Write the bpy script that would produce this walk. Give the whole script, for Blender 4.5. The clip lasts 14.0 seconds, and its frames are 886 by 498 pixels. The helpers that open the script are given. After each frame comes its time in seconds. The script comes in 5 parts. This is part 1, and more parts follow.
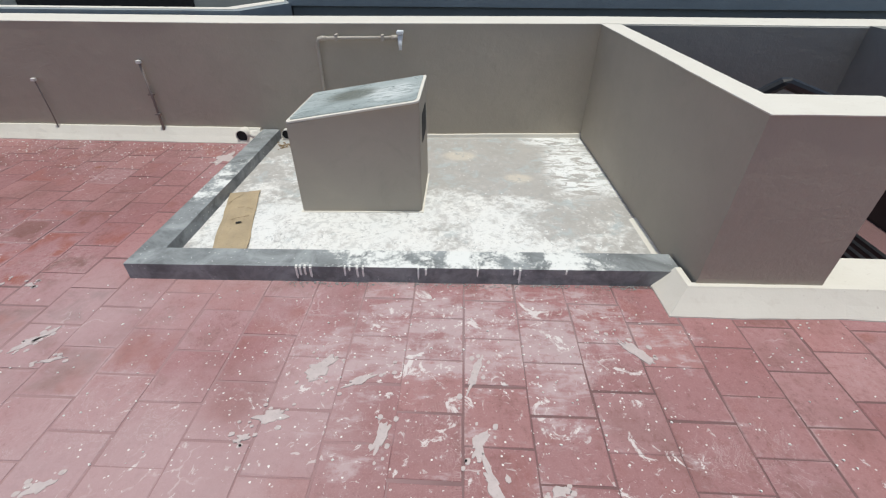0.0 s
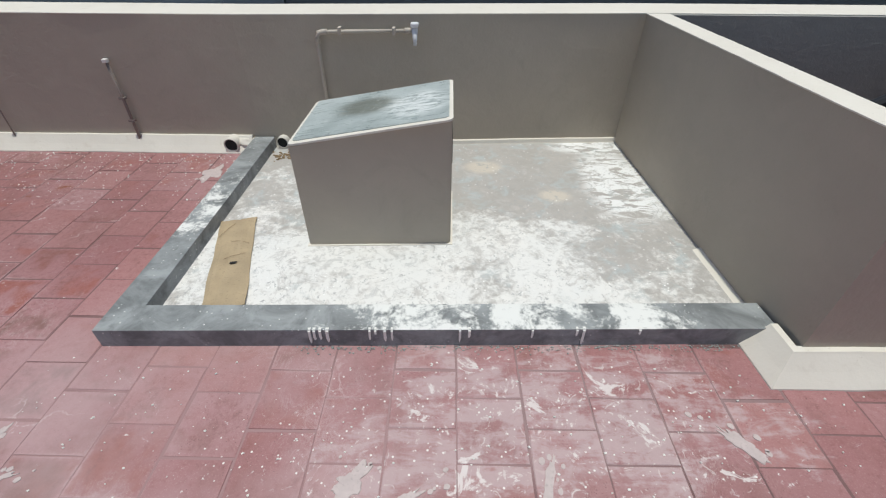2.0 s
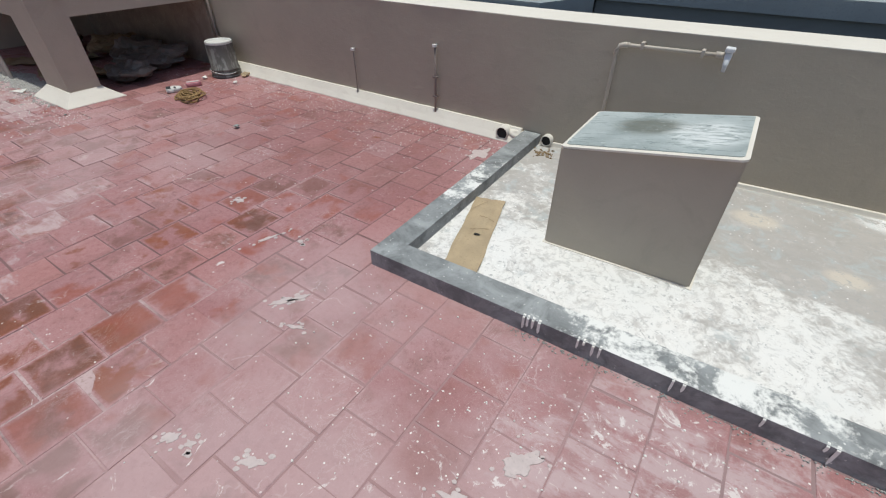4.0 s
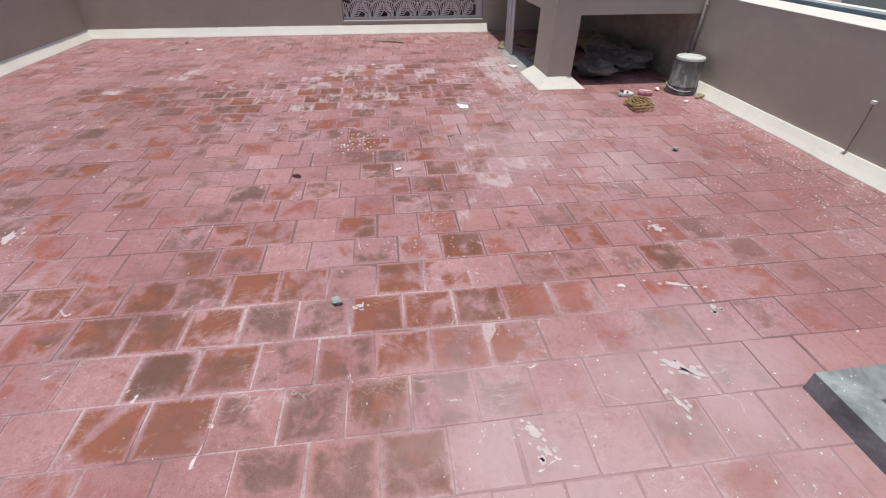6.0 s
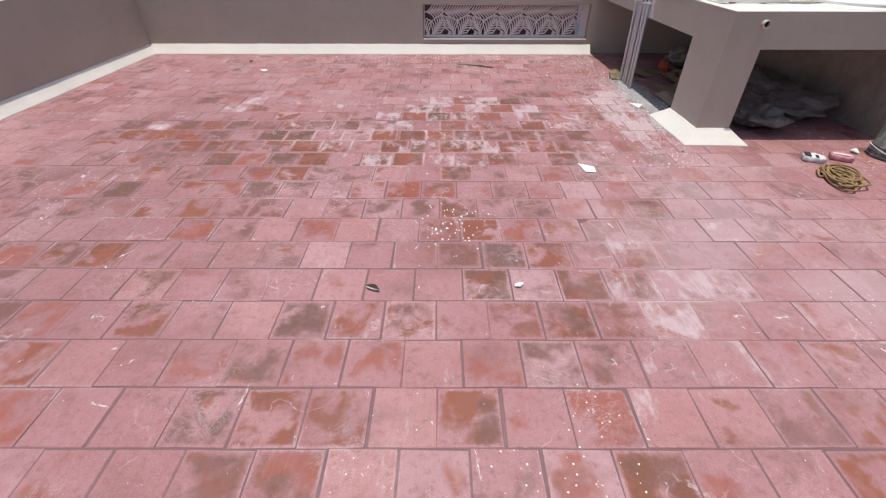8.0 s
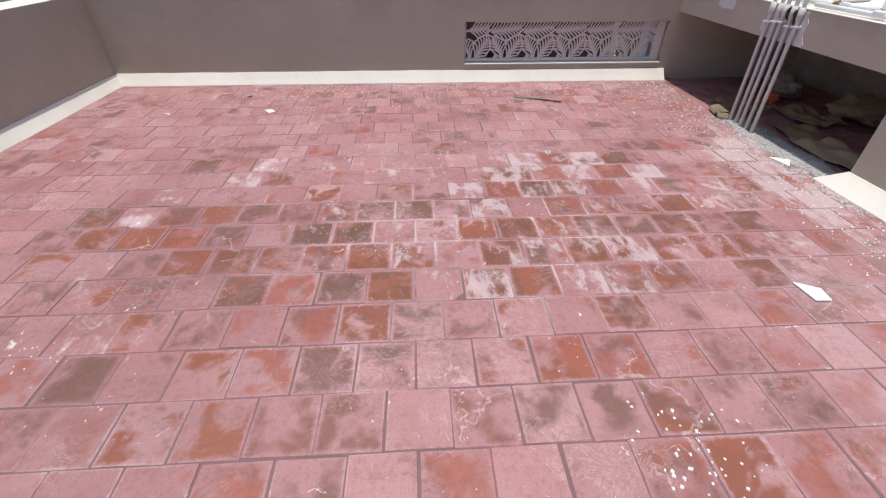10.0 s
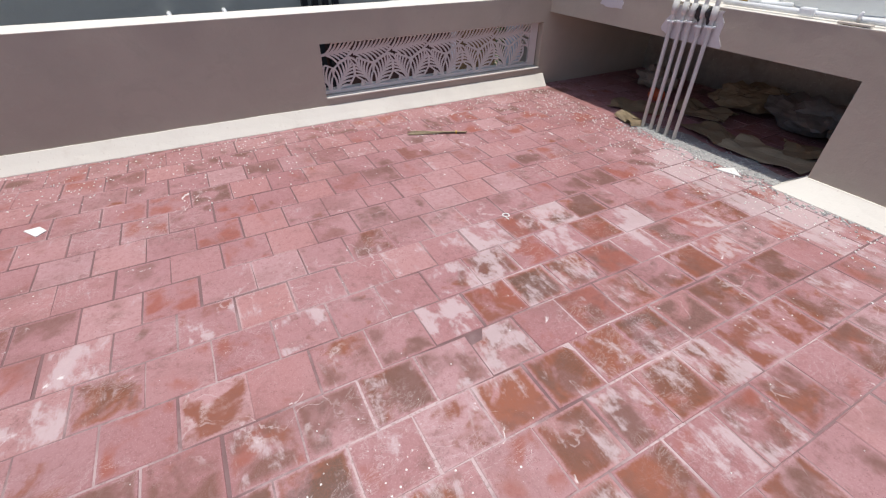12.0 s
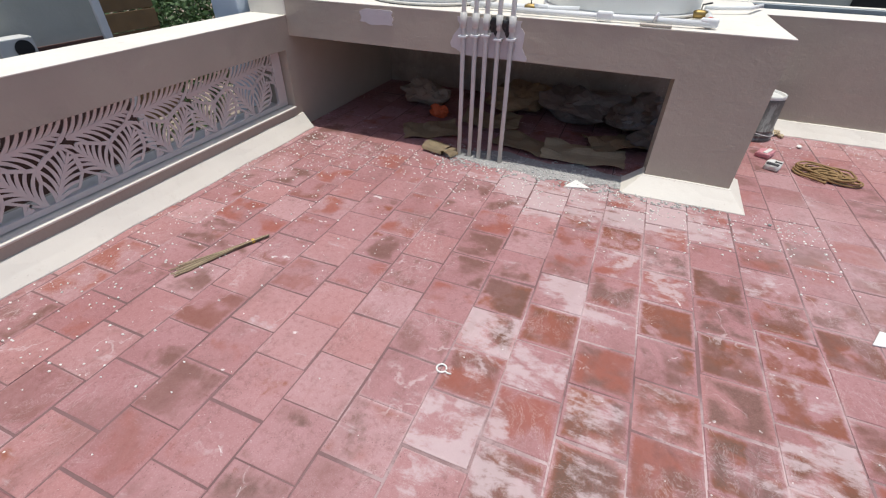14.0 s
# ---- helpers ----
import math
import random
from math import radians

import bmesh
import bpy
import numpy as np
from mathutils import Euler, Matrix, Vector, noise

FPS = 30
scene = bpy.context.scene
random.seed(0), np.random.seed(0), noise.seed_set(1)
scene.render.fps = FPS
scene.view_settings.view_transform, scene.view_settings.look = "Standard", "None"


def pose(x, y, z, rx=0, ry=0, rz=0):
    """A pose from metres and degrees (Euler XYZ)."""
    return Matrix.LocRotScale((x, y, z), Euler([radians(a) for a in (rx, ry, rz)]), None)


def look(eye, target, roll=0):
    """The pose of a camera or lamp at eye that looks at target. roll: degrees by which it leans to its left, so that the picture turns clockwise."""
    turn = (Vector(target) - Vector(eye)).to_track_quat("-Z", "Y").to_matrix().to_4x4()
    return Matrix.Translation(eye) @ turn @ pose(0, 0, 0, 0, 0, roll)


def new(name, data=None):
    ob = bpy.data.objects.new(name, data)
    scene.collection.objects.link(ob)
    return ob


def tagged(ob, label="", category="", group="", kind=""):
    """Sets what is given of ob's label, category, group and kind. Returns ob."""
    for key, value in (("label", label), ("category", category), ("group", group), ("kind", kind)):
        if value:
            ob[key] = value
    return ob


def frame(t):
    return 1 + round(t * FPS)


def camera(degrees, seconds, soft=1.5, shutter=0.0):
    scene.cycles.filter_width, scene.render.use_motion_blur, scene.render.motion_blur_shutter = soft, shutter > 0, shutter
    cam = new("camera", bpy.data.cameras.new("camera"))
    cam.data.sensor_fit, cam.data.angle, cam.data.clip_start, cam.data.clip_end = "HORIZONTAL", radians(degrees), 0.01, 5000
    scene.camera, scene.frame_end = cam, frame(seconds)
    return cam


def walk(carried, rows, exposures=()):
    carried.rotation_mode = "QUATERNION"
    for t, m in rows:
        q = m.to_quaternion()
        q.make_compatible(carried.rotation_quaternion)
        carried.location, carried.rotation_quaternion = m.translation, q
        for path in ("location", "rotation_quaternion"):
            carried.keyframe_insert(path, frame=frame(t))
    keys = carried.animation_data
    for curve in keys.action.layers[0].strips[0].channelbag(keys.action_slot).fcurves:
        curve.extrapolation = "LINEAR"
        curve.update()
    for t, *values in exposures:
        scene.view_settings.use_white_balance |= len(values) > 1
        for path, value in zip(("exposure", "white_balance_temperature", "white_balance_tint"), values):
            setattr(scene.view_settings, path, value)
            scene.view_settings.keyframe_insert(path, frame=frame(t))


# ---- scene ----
cam = camera(91.3, 14.0, 1.2)
PATH = [
    (0, (0.029, -0.021, 1.483), (-0.036, 1.611, 0.328), 0.3),
    (0.5, (-0.112, 0.234, 1.479), (-0.138, 1.848, 0.298), 0.4),
    (1, (-0.176, 0.463, 1.487), (-0.184, 2.058, 0.28), 0.3),
    (1.5, (-0.2, 0.51, 1.493), (-0.205, 2.094, 0.273), 0.2),
    (2, (-0.231, 0.511, 1.496), (-0.249, 2.092, 0.272), 0.4),
    (2.2, (-0.24, 0.502, 1.5), (-0.279, 2.081, 0.274), 0.3),
    (4.3, (-0.404, 0.337, 1.55), (-1.473, 1.516, 0.339), 0.1),
    (4.5, (-0.448, 0.302, 1.553), (-1.636, 1.366, 0.346), 0.0),
    (5, (-0.557, 0.213, 1.57), (-1.976, 0.951, 0.368), 0.1),
    (5.5, (-0.665, 0.153, 1.561), (-2.208, 0.585, 0.365), 0.3),
    (6, (-0.807, 0.057, 1.562), (-2.394, 0.266, 0.364), 0.4),
    (6.5, (-1.015, 0.011, 1.548), (-2.614, 0.089, 0.349), 0.4),
    (7, (-1.398, -0.002, 1.543), (-3.001, 0.026, 0.346), 0.4),
    (7.5, (-1.805, -0.169, 1.539), (-3.408, -0.158, 0.343), 0.3),
    (8, (-2.192, -0.299, 1.539), (-3.804, -0.298, 0.355), 0.1),
    (8.5, (-2.684, -0.444, 1.558), (-4.297, -0.449, 0.376), 0.1),
    (8.7, (-2.859, -0.562, 1.54), (-4.469, -0.56, 0.354), 0.3),
    (10.8, (-4.346, -1.43, 1.542), (-5.934, -1.152, 0.358), 0.4),
    (11, (-4.502, -1.465, 1.523), (-6.075, -1.119, 0.337), 0.6),
    (11.5, (-4.902, -1.517, 1.526), (-6.418, -0.979, 0.337), 0.4),
    (12, (-5.313, -1.59, 1.518), (-6.721, -0.827, 0.32), 0.5),
    (12.5, (-5.671, -1.522, 1.51), (-6.925, -0.531, 0.308), 0.4),
    (13, (-6.065, -1.415, 1.519), (-7.112, -0.207, 0.317), 0.7),
    (13.5, (-6.479, -1.389, 1.536), (-7.293, -0.01, 0.338), 1.1),
    (14, (-6.794, -1.182, 1.505), (-7.39, 0.31, 0.314), 1.2),
]
EXPOSURES = [(0, -0.48, 6450, 3), (2, -0.55, 6450, 3), (4.3, -0.50, 6450, 3), (5, -0.42, 6450, 4), (6.5, -0.15, 6450, 7), (7.5, -0.10, 6450, 9), (11, -0.04, 6450, 8), (12.5, -0.12, 6450, 8), (14, -0.14, 6450, 7)]
walk(cam, [(t, look(eye, target, roll)) for t, eye, target, roll in PATH], EXPOSURES)

# ---- world, sun, exposure ----
SUN_TILT_SOUTH, SUN_TILT_EAST = 1.8, 0.8
world = bpy.data.worlds.new("sky")
scene.world = world
world.use_nodes = True
wn = world.node_tree.nodes
sky = wn.new("ShaderNodeTexSky")
sky.sky_type = "NISHITA"
sky.sun_disc = False
sky.sun_elevation = radians(88.0)
sky.sun_rotation = radians(153)
sky.altitude = 400
sky.dust_density = 3.0
sky.air_density = 0.85
world.node_tree.links.new(sky.outputs[0], wn["Background"].inputs[0])
wn["Background"].inputs[1].default_value = 0.15

sun_data = bpy.data.lights.new("sun", "SUN")
sun_data.energy = 4.0
sun_data.angle = radians(0.6)
sun_data.color = (1.0, 0.955, 0.89)
sun_ob = new("sun", sun_data)
sun_ob.matrix_world = look((20 * math.tan(radians(SUN_TILT_EAST)), -20 * math.tan(radians(SUN_TILT_SOUTH)), 20), (0, 0, 0))
scene.view_settings.exposure = 0.0


# ---- materials ----
class Nodes:
    """Small wrapper to wire a procedural material."""

    def __init__(self, name, rough=0.8, metal=0.0):
        self.mat = bpy.data.materials.new(name)
        self.mat.use_nodes = True
        self.tree = self.mat.node_tree
        self.bsdf = self.tree.nodes["Principled BSDF"]
        self.bsdf.inputs["Roughness"].default_value = rough
        self.bsdf.inputs["Metallic"].default_value = metal
        self.geo = self.tree.nodes.new("ShaderNodeNewGeometry")
        self.pos = self.geo.outputs["Position"]

    def put(self, socket, value):
        if hasattr(value, "is_linked"):
            self.tree.links.new(value, socket)
        else:
            socket.default_value = value

    def noise(self, scale, detail=4.0, rough=0.55, vec=None, distortion=0.0, stretch=None):
        n = self.tree.nodes.new("ShaderNodeTexNoise")
        v = self.pos if vec is None else vec
        if stretch is not None:
            v = self.vmath("MULTIPLY", v, stretch)
        self.put(n.inputs["Vector"], v)
        n.inputs["Scale"].default_value = scale
        n.inputs["Detail"].default_value = detail
        n.inputs["Roughness"].default_value = rough
        n.inputs["Distortion"].default_value = distortion
        return n.outputs["Fac"]

    def tree_noise(self, scale):
        n = self.tree.nodes.new("ShaderNodeTexNoise")
        self.put(n.inputs["Vector"], self.pos)
        n.inputs["Scale"].default_value = scale
        n.inputs["Detail"].default_value = 4.0
        return n.outputs["Color"]

    def voronoi(self, scale, feature="F1", vec=None, out="Distance"):
        n = self.tree.nodes.new("ShaderNodeTexVoronoi")
        n.feature = feature
        self.put(n.inputs["Vector"], self.pos if vec is None else vec)
        n.inputs["Scale"].default_value = scale
        return n.outputs[out]

    def vmath(self, op, a, b=(0, 0, 0)):
        n = self.tree.nodes.new("ShaderNodeVectorMath")
        n.operation = op
        self.put(n.inputs[0], a)
        self.put(n.inputs[1], b)
        return n.outputs["Vector"]

    def math(self, op, a, b=0.0, clamp=False):
        n = self.tree.nodes.new("ShaderNodeMath")
        n.operation = op
        n.use_clamp = clamp
        self.put(n.inputs[0], a)
        self.put(n.inputs[1], b)
        return n.outputs[0]

    def ramp(self, v, lo, hi, a=0.0, b=1.0):
        n = self.tree.nodes.new("ShaderNodeMapRange")
        n.interpolation_type = "SMOOTHSTEP"
        self.put(n.inputs["Value"], v)
        self.put(n.inputs["From Min"], lo)
        self.put(n.inputs["From Max"], hi)
        self.put(n.inputs["To Min"], a)
        self.put(n.inputs["To Max"], b)
        return n.outputs[0]

    def mix(self, fac, a, b):
        n = self.tree.nodes.new("ShaderNodeMix")
        n.data_type = "RGBA"
        self.put(n.inputs[0], fac)
        self.put(n.inputs[6], a if hasattr(a, "is_linked") else (*a, 1.0)[:4])
        self.put(n.inputs[7], b if hasattr(b, "is_linked") else (*b, 1.0)[:4])
        return n.outputs[2]

    def split(self, v=None):
        n = self.tree.nodes.new("ShaderNodeSeparateXYZ")
        self.put(n.inputs[0], self.pos if v is None else v)
        return n.outputs

    def blob(self, cx, cy, rx, ry):
        """A soft zone on the plan: 1 in the middle, 0 outside the ellipse, with a ragged rim."""
        x, y, z = self.split()
        dx = self.math("DIVIDE", self.math("SUBTRACT", x, cx), rx)
        dy = self.math("DIVIDE", self.math("SUBTRACT", y, cy), ry)
        d = self.math("SQRT", self.math("ADD", self.math("MULTIPLY", dx, dx), self.math("MULTIPLY", dy, dy)))
        d = self.math("ADD", d, self.math("MULTIPLY", self.math("SUBTRACT", self.noise(1.7, 3), 0.5), 0.7))
        return self.ramp(d, 1.0, 0.45)

    def bump(self, height, strength=0.3, distance=0.01):
        n = self.tree.nodes.new("ShaderNodeBump")
        n.inputs["Strength"].default_value = strength
        n.inputs["Distance"].default_value = distance
        self.put(n.inputs["Height"], height)
        self.put(self.bsdf.inputs["Normal"], n.outputs[0])

    def colour(self, v):
        self.put(self.bsdf.inputs["Base Color"], v if hasattr(v, "is_linked") else (*v, 1.0))

    def rough(self, v):
        self.put(self.bsdf.inputs["Roughness"], v)


def plain(name, colour, rough=0.7, metal=0.0, vary=0.12, scale=9.0, bump=0.15, fine=90.0):
    """A plain surface with mottling at two scales and a fine relief."""
    m = Nodes(name, rough, metal)
    dark = tuple(c * (1 - vary) for c in colour)
    light = tuple(min(1.0, c * (1 + vary)) for c in colour)
    c = m.mix(m.noise(scale, 5), dark, light)
    c = m.mix(m.ramp(m.noise(fine, 3), 0.55, 0.75, 0.0, 0.5), c, tuple(x * (1 - 1.5 * vary) for x in colour))
    m.colour(c)
    m.rough(m.ramp(m.noise(scale * 2, 3), 0.3, 0.7, max(0.02, rough - 0.08), min(1, rough + 0.08)))
    m.bump(m.noise(fine, 4), bump, 0.004)
    return m.mat


def wall_paint(name, colour):
    """Trowelled plaster under emulsion: brush bands, patches, dusty splashes."""
    m = Nodes(name, 0.75)
    n1 = m.noise(1.3, 5, 0.6)
    n2 = m.noise(5.0, 5, 0.6, stretch=(0.8, 0.8, 1.3))
    n3 = m.noise(70.0, 3)
    c = m.mix(n1, tuple(x * 0.80 for x in colour), tuple(x * 1.15 for x in colour))
    c = m.mix(m.ramp(n2, 0.5, 0.75, 0, 0.25), c, tuple(x * 1.18 for x in colour))
    c = m.mix(m.ramp(n3, 0.6, 0.8, 0, 0.3), c, tuple(x * 0.82 for x in colour))
    blotch = m.ramp(m.noise(2.6, 6, 0.7, distortion=0.8), 0.55, 0.7, 0, 0.3)
    c = m.mix(blotch, c, tuple(x * 0.78 for x in colour))
    specks = m.ramp(m.voronoi(22.0), 0.07, 0.04)
    lone = m.ramp(m.noise(2.2, 2), 0.6, 0.72)
    c = m.mix(m.math("MULTIPLY", m.math("MULTIPLY", specks, lone), 0.5), c, (0.6, 0.57, 0.54))
    m.colour(c)
    m.rough(m.ramp(n2, 0.3, 0.7, 0.62, 0.85))
    h = m.math("ADD", m.math("MULTIPLY", n2, 1.0), m.math("MULTIPLY", n3, 0.25))
    h = m.math("ADD", h, m.math("MULTIPLY", m.noise(14.0, 3), 0.5))
    h = m.math("ADD", h, m.math("MULTIPLY", m.ramp(m.noise(3.4, 4, 0.6, stretch=(1.0, 1.0, 2.6), distortion=0.6), 0.56, 0.72), 0.18))
    m.bump(h, 0.40, 0.011)
    return m.mat


TAUPE = wall_paint("taupe_emulsion", (0.444, 0.393, 0.320))
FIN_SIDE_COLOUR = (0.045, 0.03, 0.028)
# for plain grey walls and, in the stairwell, for shade put into colour
GREY_WALL = wall_paint("shaded_and_plain_grey", (0.27, 0.268, 0.25))
BLUE_GREY = plain("blue_grey_paint", (0.28, 0.315, 0.335), 0.7, vary=0.25, scale=4.0)
PALE_WALL = wall_paint("pale_grey_green_render", (0.45, 0.45, 0.40))


def cream_paint():
    m = Nodes("cream_emulsion", 0.7)
    base = m.mix(m.noise(2.5, 5), (0.65, 0.61, 0.54), (0.77, 0.735, 0.67))
    base = m.mix(m.ramp(m.noise(11, 5, 0.65), 0.55, 0.8, 0, 0.5), base, (0.56, 0.50, 0.43))
    base = m.mix(m.ramp(m.noise(40, 3), 0.66, 0.74, 0, 0.4), base, (0.45, 0.38, 0.33))
    m.colour(base)
    m.bump(m.math("ADD", m.noise(9, 4), m.math("MULTIPLY", m.noise(80, 3), 0.3)), 0.25, 0.008)
    return m.mat


CREAM = cream_paint()


def cement(name, lo, hi, white=0.0):
    """Smooth grey cement with trowel clouds and, where white > 0, spilt white paint."""
    m = Nodes(name, 0.65)
    n = m.noise(5, 6, 0.65, distortion=0.6)
    c = m.mix(m.ramp(n, 0.3, 0.7), lo, hi)
    c = m.mix(m.ramp(m.noise(30, 4), 0.55, 0.75, 0, 0.4), c, tuple(x * 0.7 for x in lo))
    dots = m.ramp(m.voronoi(38), 0.16, 0.10)
    dots = m.math("MULTIPLY", dots, m.ramp(m.noise(5, 2), 0.45, 0.6))
    c = m.mix(m.math("MULTIPLY", dots, 0.8), c, (0.8, 0.8, 0.78))
    if white > 0:
        spill = m.math("MAXIMUM", m.blob(0.05, 1.85, 1.2, 0.5), m.math("MULTIPLY", m.blob(-1.62, 2.75, 0.5, 0.55), 0.9))
        along = m.math("ADD", m.math("MULTIPLY", m.noise(4.2, 6, 0.7, distortion=0.6), 0.8), m.math("MULTIPLY", m.noise(26, 5, 0.7), 0.35))
        along = m.math("ADD", along, m.math("MULTIPLY", spill, 0.40 * white))
        patch = m.ramp(along, 0.74, 0.86)
        up = m.split(m.geo.outputs["Normal"])[2]
        patch = m.math("MULTIPLY", patch, m.ramp(up, 0.3, 0.8, 0.12, 1.0))
        c = m.mix(patch, c, (0.74, 0.745, 0.73))
    m.colour(c)
    m.bump(m.math("ADD", n, m.math("MULTIPLY", m.noise(60, 3), 0.3)), 0.25, 0.006)
    return m.mat


CURB = cement("grey_cement_render", (0.14, 0.15, 0.155), (0.33, 0.35, 0.36), 0.6)


def lid_cement():
    m = Nodes("smeared_grey_cement", 0.35)
    streak = m.noise(11, 6, 0.72, stretch=(0.45, 1.6, 1), distortion=2.2)
    c = m.mix(m.ramp(m.noise(4, 5), 0.3, 0.7), (0.30, 0.345, 0.345), (0.46, 0.51, 0.51))
    mud = m.math("MULTIPLY", m.blob(-0.66, 2.80, 0.24, 0.17), m.ramp(streak, 0.36, 0.48))
    c = m.mix(m.math("MULTIPLY", mud, 0.9), c, (0.15, 0.16, 0.135))
    white = m.math("MAXIMUM", m.math("MULTIPLY", m.blob(-0.40, 2.73, 0.22, 0.24), m.ramp(streak, 0.47, 0.53)), m.ramp(streak, 0.60, 0.66, 0, 0.7))
    c = m.mix(m.math("MULTIPLY", white, 0.9), c, (0.74, 0.77, 0.77))
    m.colour(c)
    m.rough(m.ramp(streak, 0.3, 0.7, 0.2, 0.5))
    m.bump(streak, 0.3, 0.006)
    return m.mat


LID_CEMENT = lid_cement()


def limed_floor():
    """Cement screed largely washed over with white paint that flakes and wears through."""
    m = Nodes("white_washed_screed", 0.6)
    x, y, z = m.split()
    n = m.noise(2.6, 6, 0.62, distortion=0.8)
    fine = m.noise(17, 6, 0.7, distortion=0.5)
    c = m.mix(m.noise(4, 5, 0.65), (0.33, 0.315, 0.30), (0.50, 0.475, 0.455))
    c = m.mix(m.ramp(m.noise(7, 5, 0.65, distortion=0.5), 0.5, 0.68), c, (0.43, 0.47, 0.48))
    # the white wash: whole towards the kerb, thin before the back wall
    bare = m.math("MAXIMUM", m.blob(0.25, 3.35, 1.15, 0.75), m.math("MULTIPLY", m.blob(0.95, 2.35, 0.5, 0.6), 0.55))
    amount = m.math("ADD", m.math("MULTIPLY", n, 0.45), m.math("MULTIPLY", fine, 0.5))
    amount = m.math("ADD", m.math("SUBTRACT", amount, m.math("MULTIPLY", bare, 0.20)), m.ramp(y, 3.3, 2.0, -0.02, 0.10))
    white = m.mix(m.noise(3.1, 4), (0.70, 0.715, 0.72), (0.80, 0.775, 0.745))
    c = m.mix(m.ramp(amount, 0.42, 0.58), c, white)
    # grey-blue rubbed places and pinkish dust
    rub = m.ramp(m.noise(9.5, 6, 0.75, distortion=1.3), 0.52, 0.62, 0, 0.6)
    c = m.mix(rub, c, m.mix(m.noise(2.0, 3), (0.42, 0.46, 0.48), (0.56, 0.49, 0.45)))
    # dragged white in the far corner, beige filler patches
    drag = m.noise(13, 5, 0.65, stretch=(0.5, 1.2, 1), distortion=1.2)
    corner = m.math("MAXIMUM", m.blob(0.95, 3.2, 0.34, 0.62), m.blob(1.0, 3.8, 0.5, 0.2))
    c = m.mix(m.math("MULTIPLY", corner, m.ramp(drag, 0.44, 0.52, 0, 0.9)), c, (0.83, 0.84, 0.85))
    for px, py, pr in ((0.03, 3.42, 0.17), (0.48, 3.02, 0.14)):
        c = m.mix(m.math("MULTIPLY", m.blob(px, py, pr, pr * 0.7), 0.8), c, (0.60, 0.545, 0.47))
    # flaked edges: thin dark cracks and worn flecks
    warp = m.vmath("ADD", m.pos, m.vmath("MULTIPLY", m.tree_noise(6.0), (0.3, 0.3, 0)))
    flake = m.ramp(m.voronoi(7.0, "DISTANCE_TO_EDGE", warp), 0.035, 0.0)
    c = m.mix(m.math("MULTIPLY", flake, m.ramp(m.noise(5.0, 4, 0.7), 0.52, 0.62, 0, 0.7)), c, (0.36, 0.36, 0.36))
    worn = m.math("MULTIPLY", m.ramp(m.noise(42, 5, 0.7, distortion=0.6), 0.57, 0.63), m.ramp(m.noise(4.0, 3), 0.40, 0.58, 0.3, 0.9))
    c = m.mix(worn, c, (0.38, 0.385, 0.39))
    dots = m.math("MULTIPLY", m.ramp(m.voronoi(26), 0.14, 0.09), m.ramp(m.noise(3, 2), 0.4, 0.55))
    c = m.mix(dots, c, (0.85, 0.85, 0.84))
    m.colour(c)
    m.rough(m.ramp(fine, 0.3, 0.7, 0.5, 0.8))
    m.bump(m.math("ADD", fine, m.ramp(amount, 0.49, 0.60, 0, 0.4)), 0.35, 0.006)
    return m.mat


SCREED = limed_floor()


